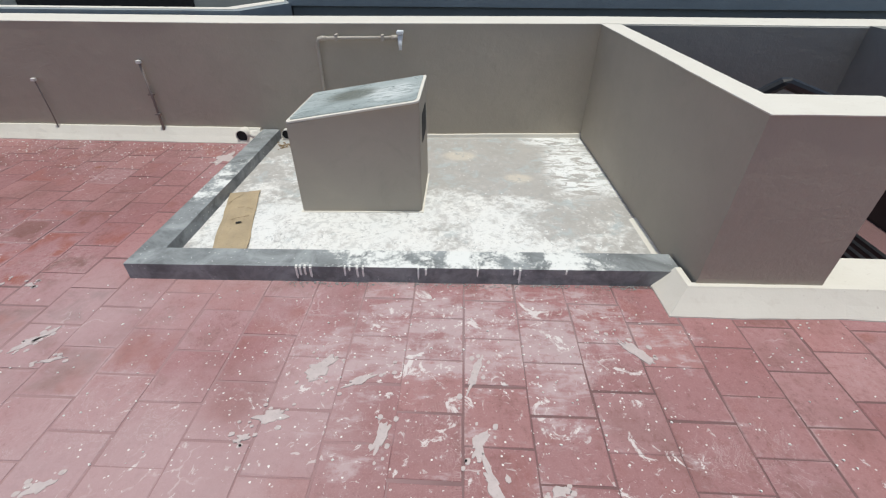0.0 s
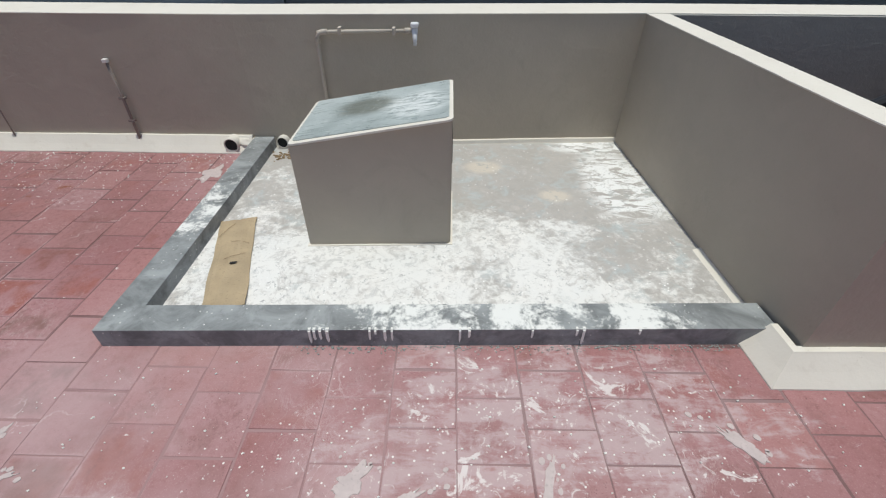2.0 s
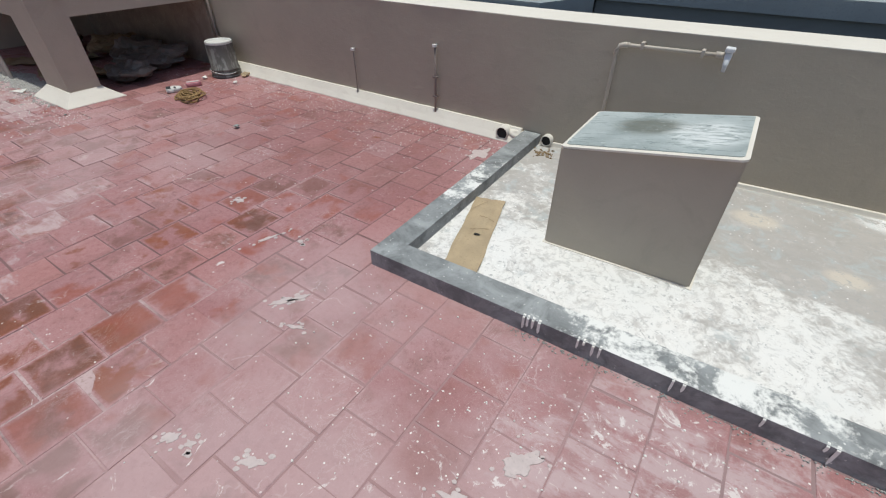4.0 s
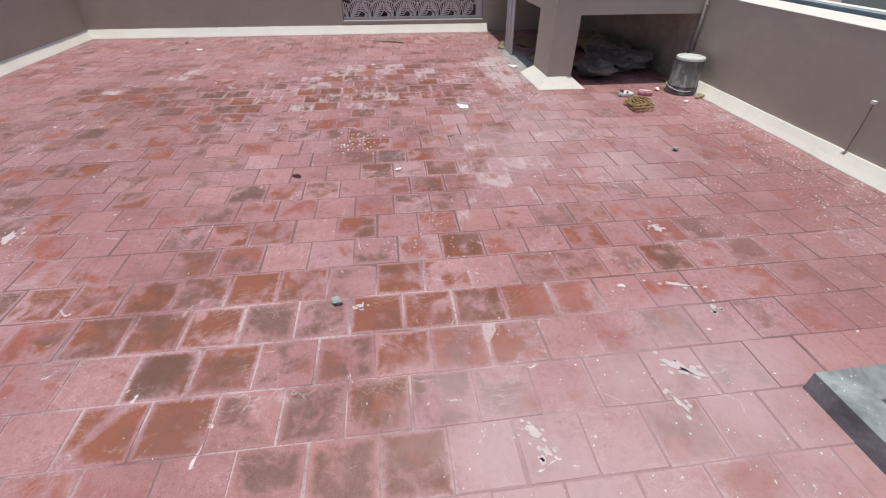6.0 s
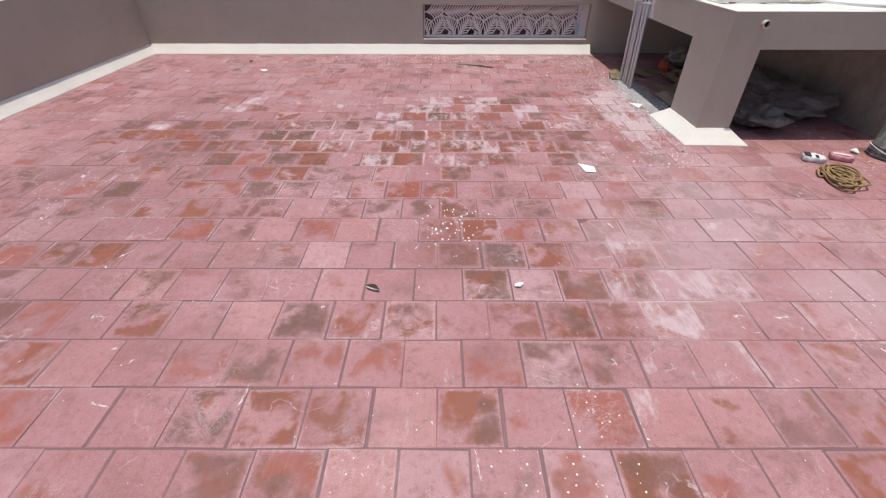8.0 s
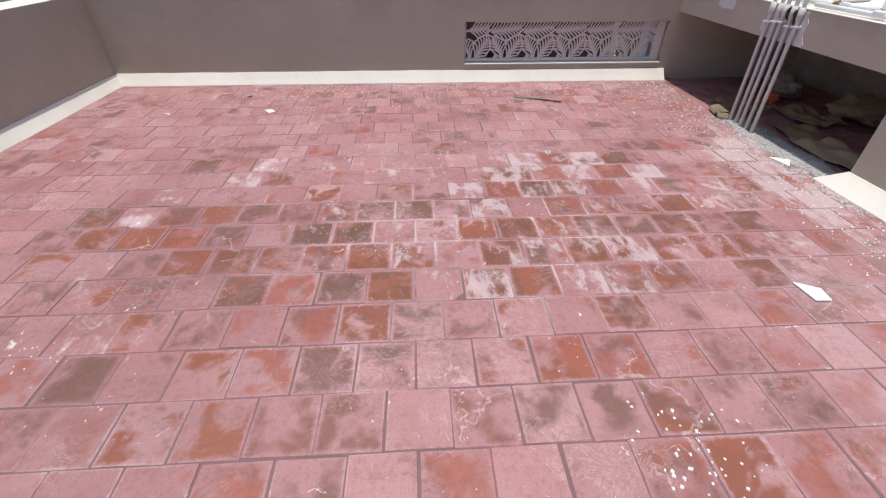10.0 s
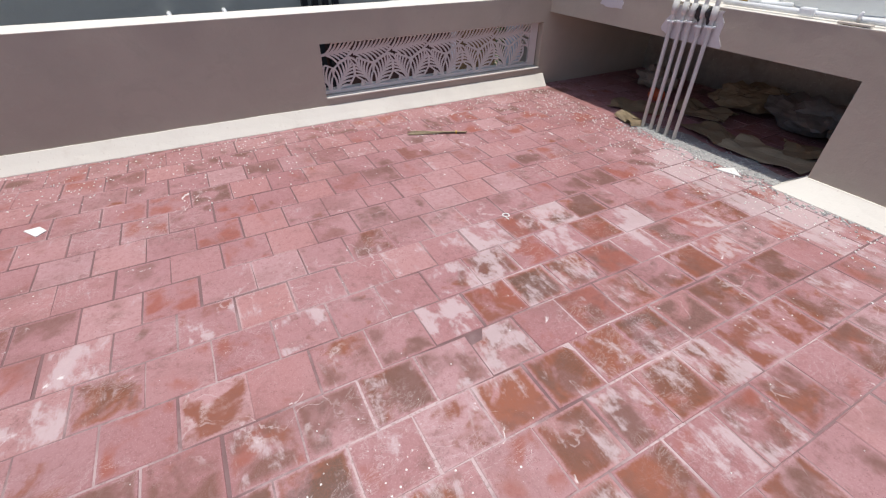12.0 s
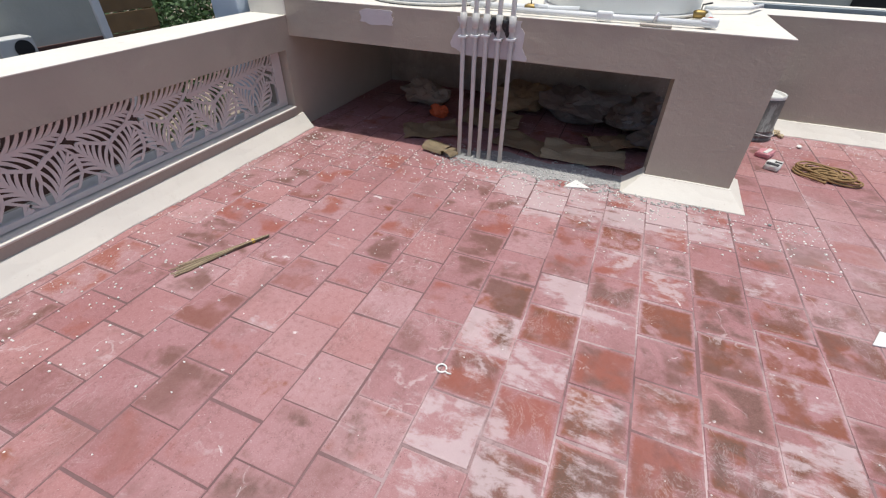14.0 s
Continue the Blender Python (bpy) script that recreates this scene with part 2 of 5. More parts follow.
def tile_material():
    """Red-oxide washed clay tile: pink film worn through to orange clay, sooty stains, white paint splashes."""
    m = Nodes("red_oxide_clay_tile", 0.6)
    info = m.tree.nodes.new("ShaderNodeObjectInfo")
    rnd = m.math("FRACT", m.math("ADD", info.outputs["Random"], m.geo.outputs["Random Per Island"]))
    rnd2 = m.math("FRACT", m.math("MULTIPLY", rnd, 37.77))
    rnd3 = m.math("FRACT", m.math("MULTIPLY", rnd, 131.3))
    rnd4 = m.math("FRACT", m.math("MULTIPLY", rnd, 311.9))
    uvn = m.tree.nodes.new("ShaderNodeUVMap")
    u, v, w = m.split(uvn.outputs[0])
    eu = m.math("SUBTRACT", 0.5, m.math("ABSOLUTE", m.math("SUBTRACT", u, 0.5)))
    ev = m.math("SUBTRACT", 0.5, m.math("ABSOLUTE", m.math("SUBTRACT", v, 0.5)))
    shift = m.tree.nodes.new("ShaderNodeCombineXYZ")
    m.put(shift.inputs[2], m.math("MULTIPLY", rnd, 40.0))
    own = m.vmath("ADD", m.pos, shift.outputs[0])
    att = m.tree.nodes.new("ShaderNodeAttribute")
    att.attribute_name = "wear"
    known = m.vmath("ADD", att.outputs["Color"], info.outputs["Color"])
    known_clay, known_soot, known_chalk = m.split(known)
    big = m.noise(0.9, 4, 0.55)
    mid = m.noise(4.5, 5, 0.6)
    fine = m.noise(34, 6, 0.75)
    grit = m.noise(150, 3, 0.7)
    edge = m.math("ADD", m.math("MINIMUM", eu, ev), m.math("MULTIPLY", m.math("SUBTRACT", fine, 0.5), 0.12))
    # the pink film, thicker and thinner
    c = m.mix(mid, (0.26, 0.107, 0.112), (0.37, 0.188, 0.197))
    c = m.mix(m.ramp(rnd2, 0.0, 1.0, 0.0, 0.5), c, (0.285, 0.112, 0.112))
    c = m.mix(m.ramp(rnd4, 0.6, 1.0, 0.0, 0.5), c, (0.42, 0.20, 0.185))
    c = m.mix(m.ramp(rnd3, 0.75, 1.0, 0.0, 0.5), c, (0.44, 0.28, 0.29))
    c = m.mix(m.ramp(big, 0.35, 0.7, 0.0, 0.4), c, (0.43, 0.255, 0.265))
    c = m.mix(m.ramp(fine, 0.48, 0.72, 0.0, 0.55), c, (0.225, 0.088, 0.088))
    c = m.mix(m.ramp(grit, 0.52, 0.70, 0.0, 0.4), c, (0.50, 0.335, 0.335))
    pits = m.math("MULTIPLY", m.ramp(m.voronoi(95), 0.22, 0.12), m.ramp(m.noise(11, 3), 0.5, 0.62, 0, 0.75))
    c = m.mix(pits, c, (0.12, 0.05, 0.048))
    deep = m.math("MAXIMUM", m.math("MULTIPLY", m.blob(-3.1, 2.8, 1.7, 1.3), 0.38), m.math("MAXIMUM", m.math("MULTIPLY", m.blob(-4.8, -2.9, 2.8, 1.4), 0.4), m.math("MULTIPLY", m.blob(0.6, 0.5, 1.9, 1.1), 0.28)))
    c = m.mix(m.math("MULTIPLY", deep, m.ramp(mid, 0.3, 0.6, 0.6, 1.0)), c, (0.19, 0.083, 0.081))
    # wear zones on the plan
    zone_a = m.math("MAXIMUM", m.blob(-2.4, -0.9, 1.3, 2.3), m.blob(-1.2, -0.1, 0.9, 1.1))
    zone_b = m.math("MAXIMUM", m.blob(-6.2, 0.4, 1.3, 2.0), m.blob(-5.6, -1.7, 0.9, 1.6))
    zone_c = m.math("MULTIPLY", m.blob(-4.2, 1.2, 1.3, 1.5), 0.7)
    zone = m.math("MAXIMUM", m.math("MAXIMUM", zone_a, zone_b), zone_c)
    zone = m.math("ADD", zone, m.math("MULTIPLY", m.blob(-6.0, -3.4, 3.0, 1.6), 0.25))
    worn = m.math("ADD", m.math("MULTIPLY", zone, 0.16), m.math("MULTIPLY", big, 0.12))
    own_n = m.math("ADD", m.math("MULTIPLY", m.noise(5.5, 3, 0.55, vec=own, distortion=0.5), 0.89), m.math("MULTIPLY", fine, 0.11))
    inner = m.ramp(edge, 0.02, 0.09)
    # orange clay where the film is gone, whole tiles or part of one
    thr = m.math("SUBTRACT", m.math("ADD", m.math("ADD", 0.66, m.math("MULTIPLY", m.blob(0.2, 0.9, 2.3, 1.4), 0.2)), m.math("MULTIPLY", rnd2, 0.52)), worn)
    thr = m.math("ADD", thr, m.math("MULTIPLY", known_clay, m.math("SUBTRACT", 0.40, thr)))
    clay = m.math("MULTIPLY", m.ramp(m.math("SUBTRACT", own_n, thr), -0.06, 0.08), inner)
    clay_c = m.mix(fine, (0.175, 0.052, 0.024), (0.285, 0.084, 0.038))
    clay_c = m.mix(m.ramp(rnd3, 0.2, 0.9), clay_c, m.mix(fine, (0.15, 0.043, 0.022), (0.25, 0.072, 0.034)))
    c = m.mix(m.math("MULTIPLY", clay, 0.93), c, clay_c)
    # brown-black soot inside some tiles
    soot_n = m.math("ADD", m.math("MULTIPLY", m.noise(6.0, 4, 0.6, vec=m.vmath("ADD", own, (3.3, 7.1, 0)), distortion=0.5), 0.87), m.math("MULTIPLY", m.noise(40, 4, 0.7), 0.13))
    thr2 = m.math("SUBTRACT", m.math("ADD", 0.66, m.math("MULTIPLY", rnd3, 0.45)), worn)
    thr2 = m.math("ADD", thr2, m.math("MULTIPLY", known_soot, m.math("SUBTRACT", 0.40, thr2)))
    soot = m.math("MULTIPLY", m.ramp(m.math("SUBTRACT", soot_n, thr2), -0.05, 0.15), m.ramp(edge, 0.0, 0.16))
    soot = m.math("MULTIPLY", soot, m.ramp(grit, 0.25, 0.6, 0.55, 0.95))
    soot_c = m.mix(rnd2, (0.09, 0.05, 0.035), (0.12, 0.055, 0.035))
    soot_c = m.mix(m.math("MULTIPLY", known_clay, 1.3, True), soot_c, (0.135, 0.05, 0.027))
    c = m.mix(m.math("MULTIPLY", soot, 0.88), c, soot_c)
    # worn brown and red spots inside any tile
    spot_n = m.noise(6.0, 3, 0.5, vec=m.vmath("ADD", own, (11.7, 2.9, 0)), distortion=0.3)
    spot = m.math("MULTIPLY", m.ramp(m.math("SUBTRACT", spot_n, m.math("ADD", 0.43, m.math("MULTIPLY", rnd4, 0.27))), -0.05, 0.15, 0.0, 0.85), m.ramp(edge, 0.0, 0.10))
    spot = m.math("MULTIPLY", spot, m.ramp(m.noise(0.7, 3), 0.36, 0.52, 0.45, 1.0))
    near_bay = m.math("MAXIMUM", m.blob(0.2, 0.9, 2.3, 1.4), m.math("MULTIPLY", m.blob(-3.0, 2.9, 1.8, 1.2), 0.6))
    spot = m.math("MULTIPLY", spot, m.math("SUBTRACT", 1.0, m.math("MULTIPLY", near_bay, 0.8)))
    c = m.mix(spot, c, m.mix(m.ramp(rnd2, 0.35, 0.65), (0.14, 0.062, 0.045), (0.27, 0.075, 0.05)))
    # faint brown smudges everywhere
    smudge = m.ramp(m.noise(3.8, 6, 0.75, stretch=(1.6, 0.8, 1)), 0.50, 0.68, 0.0, 0.42)
    c = m.mix(m.math("MULTIPLY", smudge, m.ramp(fine, 0.35, 0.6)), c, (0.145, 0.066, 0.06))
    soft = m.ramp(m.noise(2.1, 5, 0.65, stretch=(1.3, 0.8, 1)), 0.5, 0.68, 0.0, 0.42)
    c = m.mix(soft, c, (0.185, 0.083, 0.074))
    # chalky bloom, dragged by a brush in one zone
    drag = m.noise(10.0, 6, 0.7, stretch=(0.45, 1.3, 1.0), distortion=0.5)
    bloom = m.math("ADD", m.math("MULTIPLY", m.noise(3.2, 5, 0.65), 0.45), m.math("MULTIPLY", drag, 0.4))
    bloom = m.math("ADD", bloom, m.math("MULTIPLY", fine, 0.15))
    lift = m.math("MULTIPLY", m.blob(-6.6, 0.3, 1.5, 2.4), 0.05)
    lift = m.math("ADD", lift, m.math("ADD", m.math("MULTIPLY", m.blob(0.1, 1.5, 1.4, 0.5), 0.09), m.math("MULTIPLY", m.blob(0.1, 1.0, 1.4, 0.9), 0.07)))
    lift = m.math("ADD", lift, m.math("MULTIPLY", m.blob(-3.9, 0.9, 0.9, 0.8), 0.05))
    lift = m.math("ADD", lift, m.math("MULTIPLY", m.math("SUBTRACT", rnd4, 0.5), m.ramp(m.split()[0], -4.0, -1.5, 0.09, 0.0)))
    patchy = m.math("MULTIPLY", m.ramp(m.noise(5.0, 3, 0.6, vec=m.vmath("ADD", own, (5.1, 1.3, 0)), distortion=0.8), 0.36, 0.62, 0.15, 1.0), m.ramp(edge, -0.02, 0.10, 0.5, 1.0))
    lift = m.math("ADD", lift, m.math("MULTIPLY", m.math("MULTIPLY", known_chalk, patchy), 0.125))
    lift = m.math("ADD", lift, m.math("MULTIPLY", m.blob(-6.9, 1.66, 1.3, 0.45), 0.13))
    bloom = m.math("ADD", bloom, lift)
    c = m.mix(m.ramp(bloom, 0.585, 0.68, 0, 0.75), c, (0.485, 0.38, 0.39))
    haze = m.ramp(m.noise(1.1, 5, 0.6), 0.33, 0.6, 0.0, 0.62)
    haze = m.math("MULTIPLY", haze, m.math("MAXIMUM", m.blob(-1.2, 1.0, 1.4, 1.5), m.math("MULTIPLY", m.blob(-4.5, 1.6, 1.6, 1.3), 0.8)))
    c = m.mix(haze, c, (0.45, 0.325, 0.335))
    rim = m.math("MULTIPLY", m.ramp(edge, 0.05, 0.0), m.ramp(m.noise(1.6, 4, 0.6), 0.5, 0.66, 0, 0.45))
    c = m.mix(rim, c, (0.52, 0.40, 0.40))
    # thin white scratches and flicked paint
    crack = m.math("MULTIPLY", m.ramp(m.voronoi(2.6, "DISTANCE_TO_EDGE", m.vmath("ADD", m.pos, m.vmath("MULTIPLY", m.tree_noise(5.0), (0.5, 0.5, 0)))), 0.022, 0.006), m.ramp(m.noise(2.4, 3), 0.54, 0.66, 0, 0.45))
    c = m.mix(m.math("MULTIPLY", crack, m.ramp(fine, 0.4, 0.55)), c, (0.60, 0.50, 0.50))
    drops = m.math("MULTIPLY", m.ramp(m.voronoi(30), 0.15, 0.10), m.ramp(m.noise(60, 2), 0.42, 0.5))
    where = m.math("MAXIMUM", m.blob(0.0, 1.1, 1.5, 1.0), m.ramp(m.noise(0.8, 3), 0.5, 0.66, 0.0, 0.8))
    where = m.math("MAXIMUM", where, m.ramp(m.split()[1], 2.3, 3.3, 0.0, 1.0))
    drops = m.math("MULTIPLY", drops, m.ramp(m.math("MULTIPLY", where, m.noise(9, 2)), 0.22, 0.34))
    c = m.mix(drops, c, (0.74, 0.71, 0.69))
    splash = m.math("ADD", m.math("MULTIPLY", m.noise(8.0, 5, 0.7, distortion=1.0), 1.0), m.math("MULTIPLY", m.blob(0.15, 1.2, 1.1, 0.7), 0.09))
    splash = m.math("ADD", splash, m.math("MULTIPLY", m.blob(-1.2, 0.75, 0.5, 0.5), 0.03))
    c = m.mix(m.ramp(splash, 0.66, 0.72, 0, 0.8), c, (0.70, 0.65, 0.64))
    # small dried splashes and dribbles before the bay
    dab = m.math("ADD", m.noise(19.0, 4, 0.6, distortion=1.6), m.math("MULTIPLY", m.blob(0.0, 1.0, 1.5, 1.1), 0.10))
    c = m.mix(m.ramp(dab, 0.71, 0.78, 0, 0.55), c, (0.66, 0.61, 0.60))
    wisp = m.noise(7.0, 6, 0.75, stretch=(1.0, 0.6, 1), distortion=2.2)
    wisp = m.math("MULTIPLY", m.ramp(m.math("ABSOLUTE", m.math("SUBTRACT", wisp, 0.5)), 0.02, 0.0), m.ramp(m.noise(1.9, 3), 0.5, 0.62, 0.0, 0.35))
    c = m.mix(wisp, c, (0.56, 0.46, 0.46))
    m.colour(c)
    m.rough(m.ramp(fine, 0.3, 0.7, 0.5, 0.75))
    h = m.math("ADD", m.math("MULTIPLY", fine, 0.6), m.noise(12, 4))
    h = m.math("ADD", h, m.math("MULTIPLY", grit, 0.2))
    m.bump(h, 0.35, 0.006)
    return m.mat


TILE = tile_material()


def grout_material():
    m = Nodes("sandy_mortar", 0.9)
    c = m.mix(m.noise(3.0, 5), (0.115, 0.07, 0.07), (0.235, 0.128, 0.13))
    limy = m.math("MAXIMUM", m.blob(-2.1, -0.2, 1.0, 1.9), m.math("MAXIMUM", m.blob(-6.3, -0.6, 1.3, 2.6), m.blob(-4.0, 0.95, 0.6, 0.6)))
    c = m.mix(m.math("MULTIPLY", limy, m.ramp(m.noise(1.9, 4, 0.6), 0.36, 0.6)), c, (0.48, 0.36, 0.36))
    c = m.mix(m.ramp(m.noise(60, 3), 0.5, 0.7, 0, 0.5), c, (0.16, 0.09, 0.085))
    c = m.mix(m.math("MULTIPLY", m.blob(0.1, 1.5, 1.4, 0.4), 0.4), c, (0.44, 0.33, 0.335))
    c = m.mix(m.math("MULTIPLY", m.blob(-1.1, 0.9, 1.5, 1.3), 0.75), c, (0.37, 0.235, 0.24))
    m.colour(c)
    m.bump(m.noise(80, 3), 0.4, 0.004)
    return m.mat


GROUT = grout_material()
PVC_GREY = plain("grey_pvc", (0.60, 0.59, 0.565), 0.45, vary=0.1)
PVC_WHITE = plain("white_pvc", (0.72, 0.73, 0.74), 0.4, vary=0.08)
PVC_PAINTED = plain("cream_painted_pipe", (0.50, 0.45, 0.39), 0.6, vary=0.12)
PIPE_TAUPE = plain("taupe_painted_pipe", (0.24, 0.20, 0.18), 0.6, vary=0.12)
# near-black fill for holes and openings: the shade inside is its colour
DARK_VOID = plain("near_black_hole_shade", (0.02, 0.02, 0.02), 0.9)
TAP_PLASTIC = plain("white_tap_plastic", (0.75, 0.76, 0.78), 0.3, vary=0.06)
BRASS = plain("brass", (0.33, 0.24, 0.10), 0.55, 1.0, vary=0.2)
FIN_SIDE = plain("dark_brown_shaded_side", FIN_SIDE_COLOUR, 0.7, 0.0, vary=0.2)
STEEL_DARK = plain("black_painted_steel", (0.016, 0.017, 0.02), 0.4, 0.0, vary=0.3)
TANK_PLASTIC = plain("white_tank_plastic", (0.70, 0.73, 0.74), 0.4, vary=0.06, scale=3.0)
SCREEN_PAINT = plain("greyish_white_powder_coat", (0.64, 0.59, 0.555), 0.5, vary=0.06)
CARD = plain("brown_cardboard", (0.40, 0.315, 0.205), 0.85, vary=0.3, scale=9.0, bump=0.4)
CARD_DARK = plain("worn_brown_cardboard", (0.27, 0.195, 0.115), 0.85, vary=0.25, scale=6.0, bump=0.3)
SHEETING = plain("dusty_plastic_sheeting", (0.17, 0.15, 0.135), 0.5, vary=0.4, scale=7.0)
ORANGE_PLASTIC = plain("orange_plastic", (0.55, 0.10, 0.03), 0.5)
ROPE = plain("tan_coir_rope", (0.27, 0.17, 0.075), 0.9, vary=0.35, scale=60.0, bump=0.6, fine=240.0)
SPLASH = plain("dried_white_paint", (0.50, 0.425, 0.42), 0.6, vary=0.22, scale=26.0, bump=0.3)
TAPE = plain("yellow_tape", (0.55, 0.36, 0.04), 0.5, vary=0.1)
SACK = plain("dusty_grey_brown_sack", (0.30, 0.25, 0.20), 0.85, vary=0.25, scale=8.0, bump=0.3)
GRAVEL = plain("pale_mortar_crumbs", (0.42, 0.415, 0.40), 0.85, vary=0.35, scale=50.0)
CHIP = plain("white_tile_chip", (0.78, 0.77, 0.74), 0.4, vary=0.05)
STONE = plain("grey_stone", (0.30, 0.32, 0.31), 0.8, vary=0.3, scale=30.0)
STRAW = plain("dry_broom_straw", (0.24, 0.185, 0.115), 0.8, vary=0.35, scale=40.0)
LEAF_DRY = plain("dry_dark_leaf", (0.10, 0.055, 0.05), 0.7, vary=0.3, scale=40.0)
PATCH = plain("pale_filler_patch", (0.60, 0.57, 0.575), 0.75, vary=0.12)
WOOD = plain("weathered_brown_planks", (0.20, 0.125, 0.06), 0.8, vary=0.3, scale=5.0)
FOLIAGE = plain("green_leaves", (0.055, 0.11, 0.03), 0.6, vary=0.45, scale=3.0)
BARK = plain("brown_bark", (0.12, 0.085, 0.06), 0.9, vary=0.3)
EARTH = plain("dusty_ground", (0.25, 0.20, 0.15), 0.95, vary=0.25, scale=0.6)
POST_BLUE = plain("pale_blue_paint", (0.55, 0.63, 0.72), 0.6, vary=0.08)
PACK_WHITE = plain("creased_white_packet", (0.62, 0.62, 0.60), 0.5, vary=0.1, scale=30.0)
PACK_PINK = plain("creased_pink_packet", (0.52, 0.22, 0.25), 0.5, vary=0.2, scale=30.0)
INK = plain("black_print", (0.03, 0.03, 0.035), 0.6)
AC_WHITE = plain("off_white_sheet_metal", (0.62, 0.62, 0.60), 0.5, vary=0.05)


def bucket_plastic():
    m = Nodes("cement_caked_grey_plastic", 0.6)
    c = m.mix(m.noise(7, 5), (0.08, 0.076, 0.07), (0.135, 0.128, 0.12))
    c = m.mix(m.ramp(m.noise(16, 6, 0.7, stretch=(1, 1, 0.35)), 0.50, 0.60, 0, 0.8), c, (0.25, 0.25, 0.24))
    m.colour(c)
    m.bump(m.noise(30, 5), 0.4, 0.006)
    return m.mat


BUCKET = bucket_plastic()


RED_BROWN = plain("red_brown_with_shade", (0.10, 0.05, 0.04), 0.7, vary=0.3)


# ---- mesh helpers ----
def mesh_from(name, bm, material, smooth=False):
    bmesh.ops.recalc_face_normals(bm, faces=bm.faces)
    me = bpy.data.meshes.new(name)
    bm.to_mesh(me)
    bm.free()
    me.materials.append(material)
    if smooth:
        for p in me.polygons:
            p.use_smooth = True
    return me


def part(name, bm, material, parent=None, label="", smooth=False):
    """One mesh object out of a bmesh, under a thing or a part if a parent is given."""
    ob = new(name, mesh_from(name, bm, material, smooth))
    if parent is not None:
        ob.parent = parent
    if label:
        ob["label"] = label
    return ob


def structure(name, bm, material, label, category, smooth=False):
    return tagged(part(name, bm, material, None, "", smooth), label, category, "", "structure")


def thing(name, label, category, at=(0, 0, 0), group="", rz=0.0):
    ob = new(name)
    ob.empty_display_size = 0.05
    ob.matrix_world = pose(*at, 0, 0, rz)
    return tagged(ob, label, category, group)


def box(lo, hi, bevel=0.0, bm=None, segments=2):
    """A box between two corners, with rounded edges."""
    own = bmesh.new()
    size = [h - l for l, h in zip(lo, hi)]
    mid = [(h + l) / 2 for l, h in zip(lo, hi)]
    bmesh.ops.create_cube(own, size=1.0, matrix=Matrix.Translation(mid) @ Matrix.Diagonal((*size, 1)))
    if bevel > 0:
        bmesh.ops.bevel(own, geom=own.edges[:], offset=bevel, segments=segments, affect="EDGES", profile=0.5)
    return join(bm, own)


def join(bm, own):
    if bm is None:
        return own
    me = bpy.data.meshes.new("join")
    own.to_mesh(me)
    own.free()
    bm.from_mesh(me)
    bpy.data.meshes.remove(me)
    return bm


def tube(points, radius, sides=12, bm=None, caps=True):
    """A round bar that follows points."""
    own = bmesh.new()
    pts = [Vector(p) for p in points]
    rings = []
    up = Vector((0.31, 0.17, 0.93))
    for i, p in enumerate(pts):
        d = (pts[min(i + 1, len(pts) - 1)] - pts[max(i - 1, 0)]).normalized()
        side = d.cross(up)
        if side.length < 0.05:
            side = d.cross(Vector((1, 0, 0)))
        side.normalize()
        other = side.cross(d)
        r = radius[i] if isinstance(radius, (list, tuple)) else radius
        rings.append([own.verts.new(p + (side * math.cos(a) + other * math.sin(a)) * r) for a in [2 * math.pi * k / sides for k in range(sides)]])
    for a, b in zip(rings, rings[1:]):
        for k in range(sides):
            own.faces.new((a[k], a[(k + 1) % sides], b[(k + 1) % sides], b[k]))
    if caps:
        own.faces.new(rings[0])
        own.faces.new(rings[-1])
    return join(bm, own)


def lathe(profile, sides=32, bm=None):
    """A turned shape round z from (radius, height) pairs."""
    own = bmesh.new()
    rings = []
    for r, z in profile:
        if r <= 1e-6:
            rings.append([own.verts.new((0, 0, z))])
        else:
            rings.append([own.verts.new((r * math.cos(2 * math.pi * k / sides), r * math.sin(2 * math.pi * k / sides), z)) for k in range(sides)])
    for a, b in zip(rings, rings[1:]):
        for k in range(sides):
            q = [a[k % len(a)], a[(k + 1) % len(a)], b[(k + 1) % len(b)], b[k % len(b)]]
            q = list(dict.fromkeys(q))
            if len(q) > 2:
                own.faces.new(q)
    return join(bm, own)


def prism(outline, z0, z1, bm=None):
    """An upright prism over a plan outline."""
    own = bmesh.new()
    low = [own.verts.new((x, y, z0)) for x, y in outline]
    top = [own.verts.new((x, y, z1)) for x, y in outline]
    n = len(outline)
    own.faces.new(low[::-1])
    own.faces.new(top)
    for i in range(n):
        own.faces.new((low[i], low[(i + 1) % n], top[(i + 1) % n], top[i]))
    return join(bm, own)


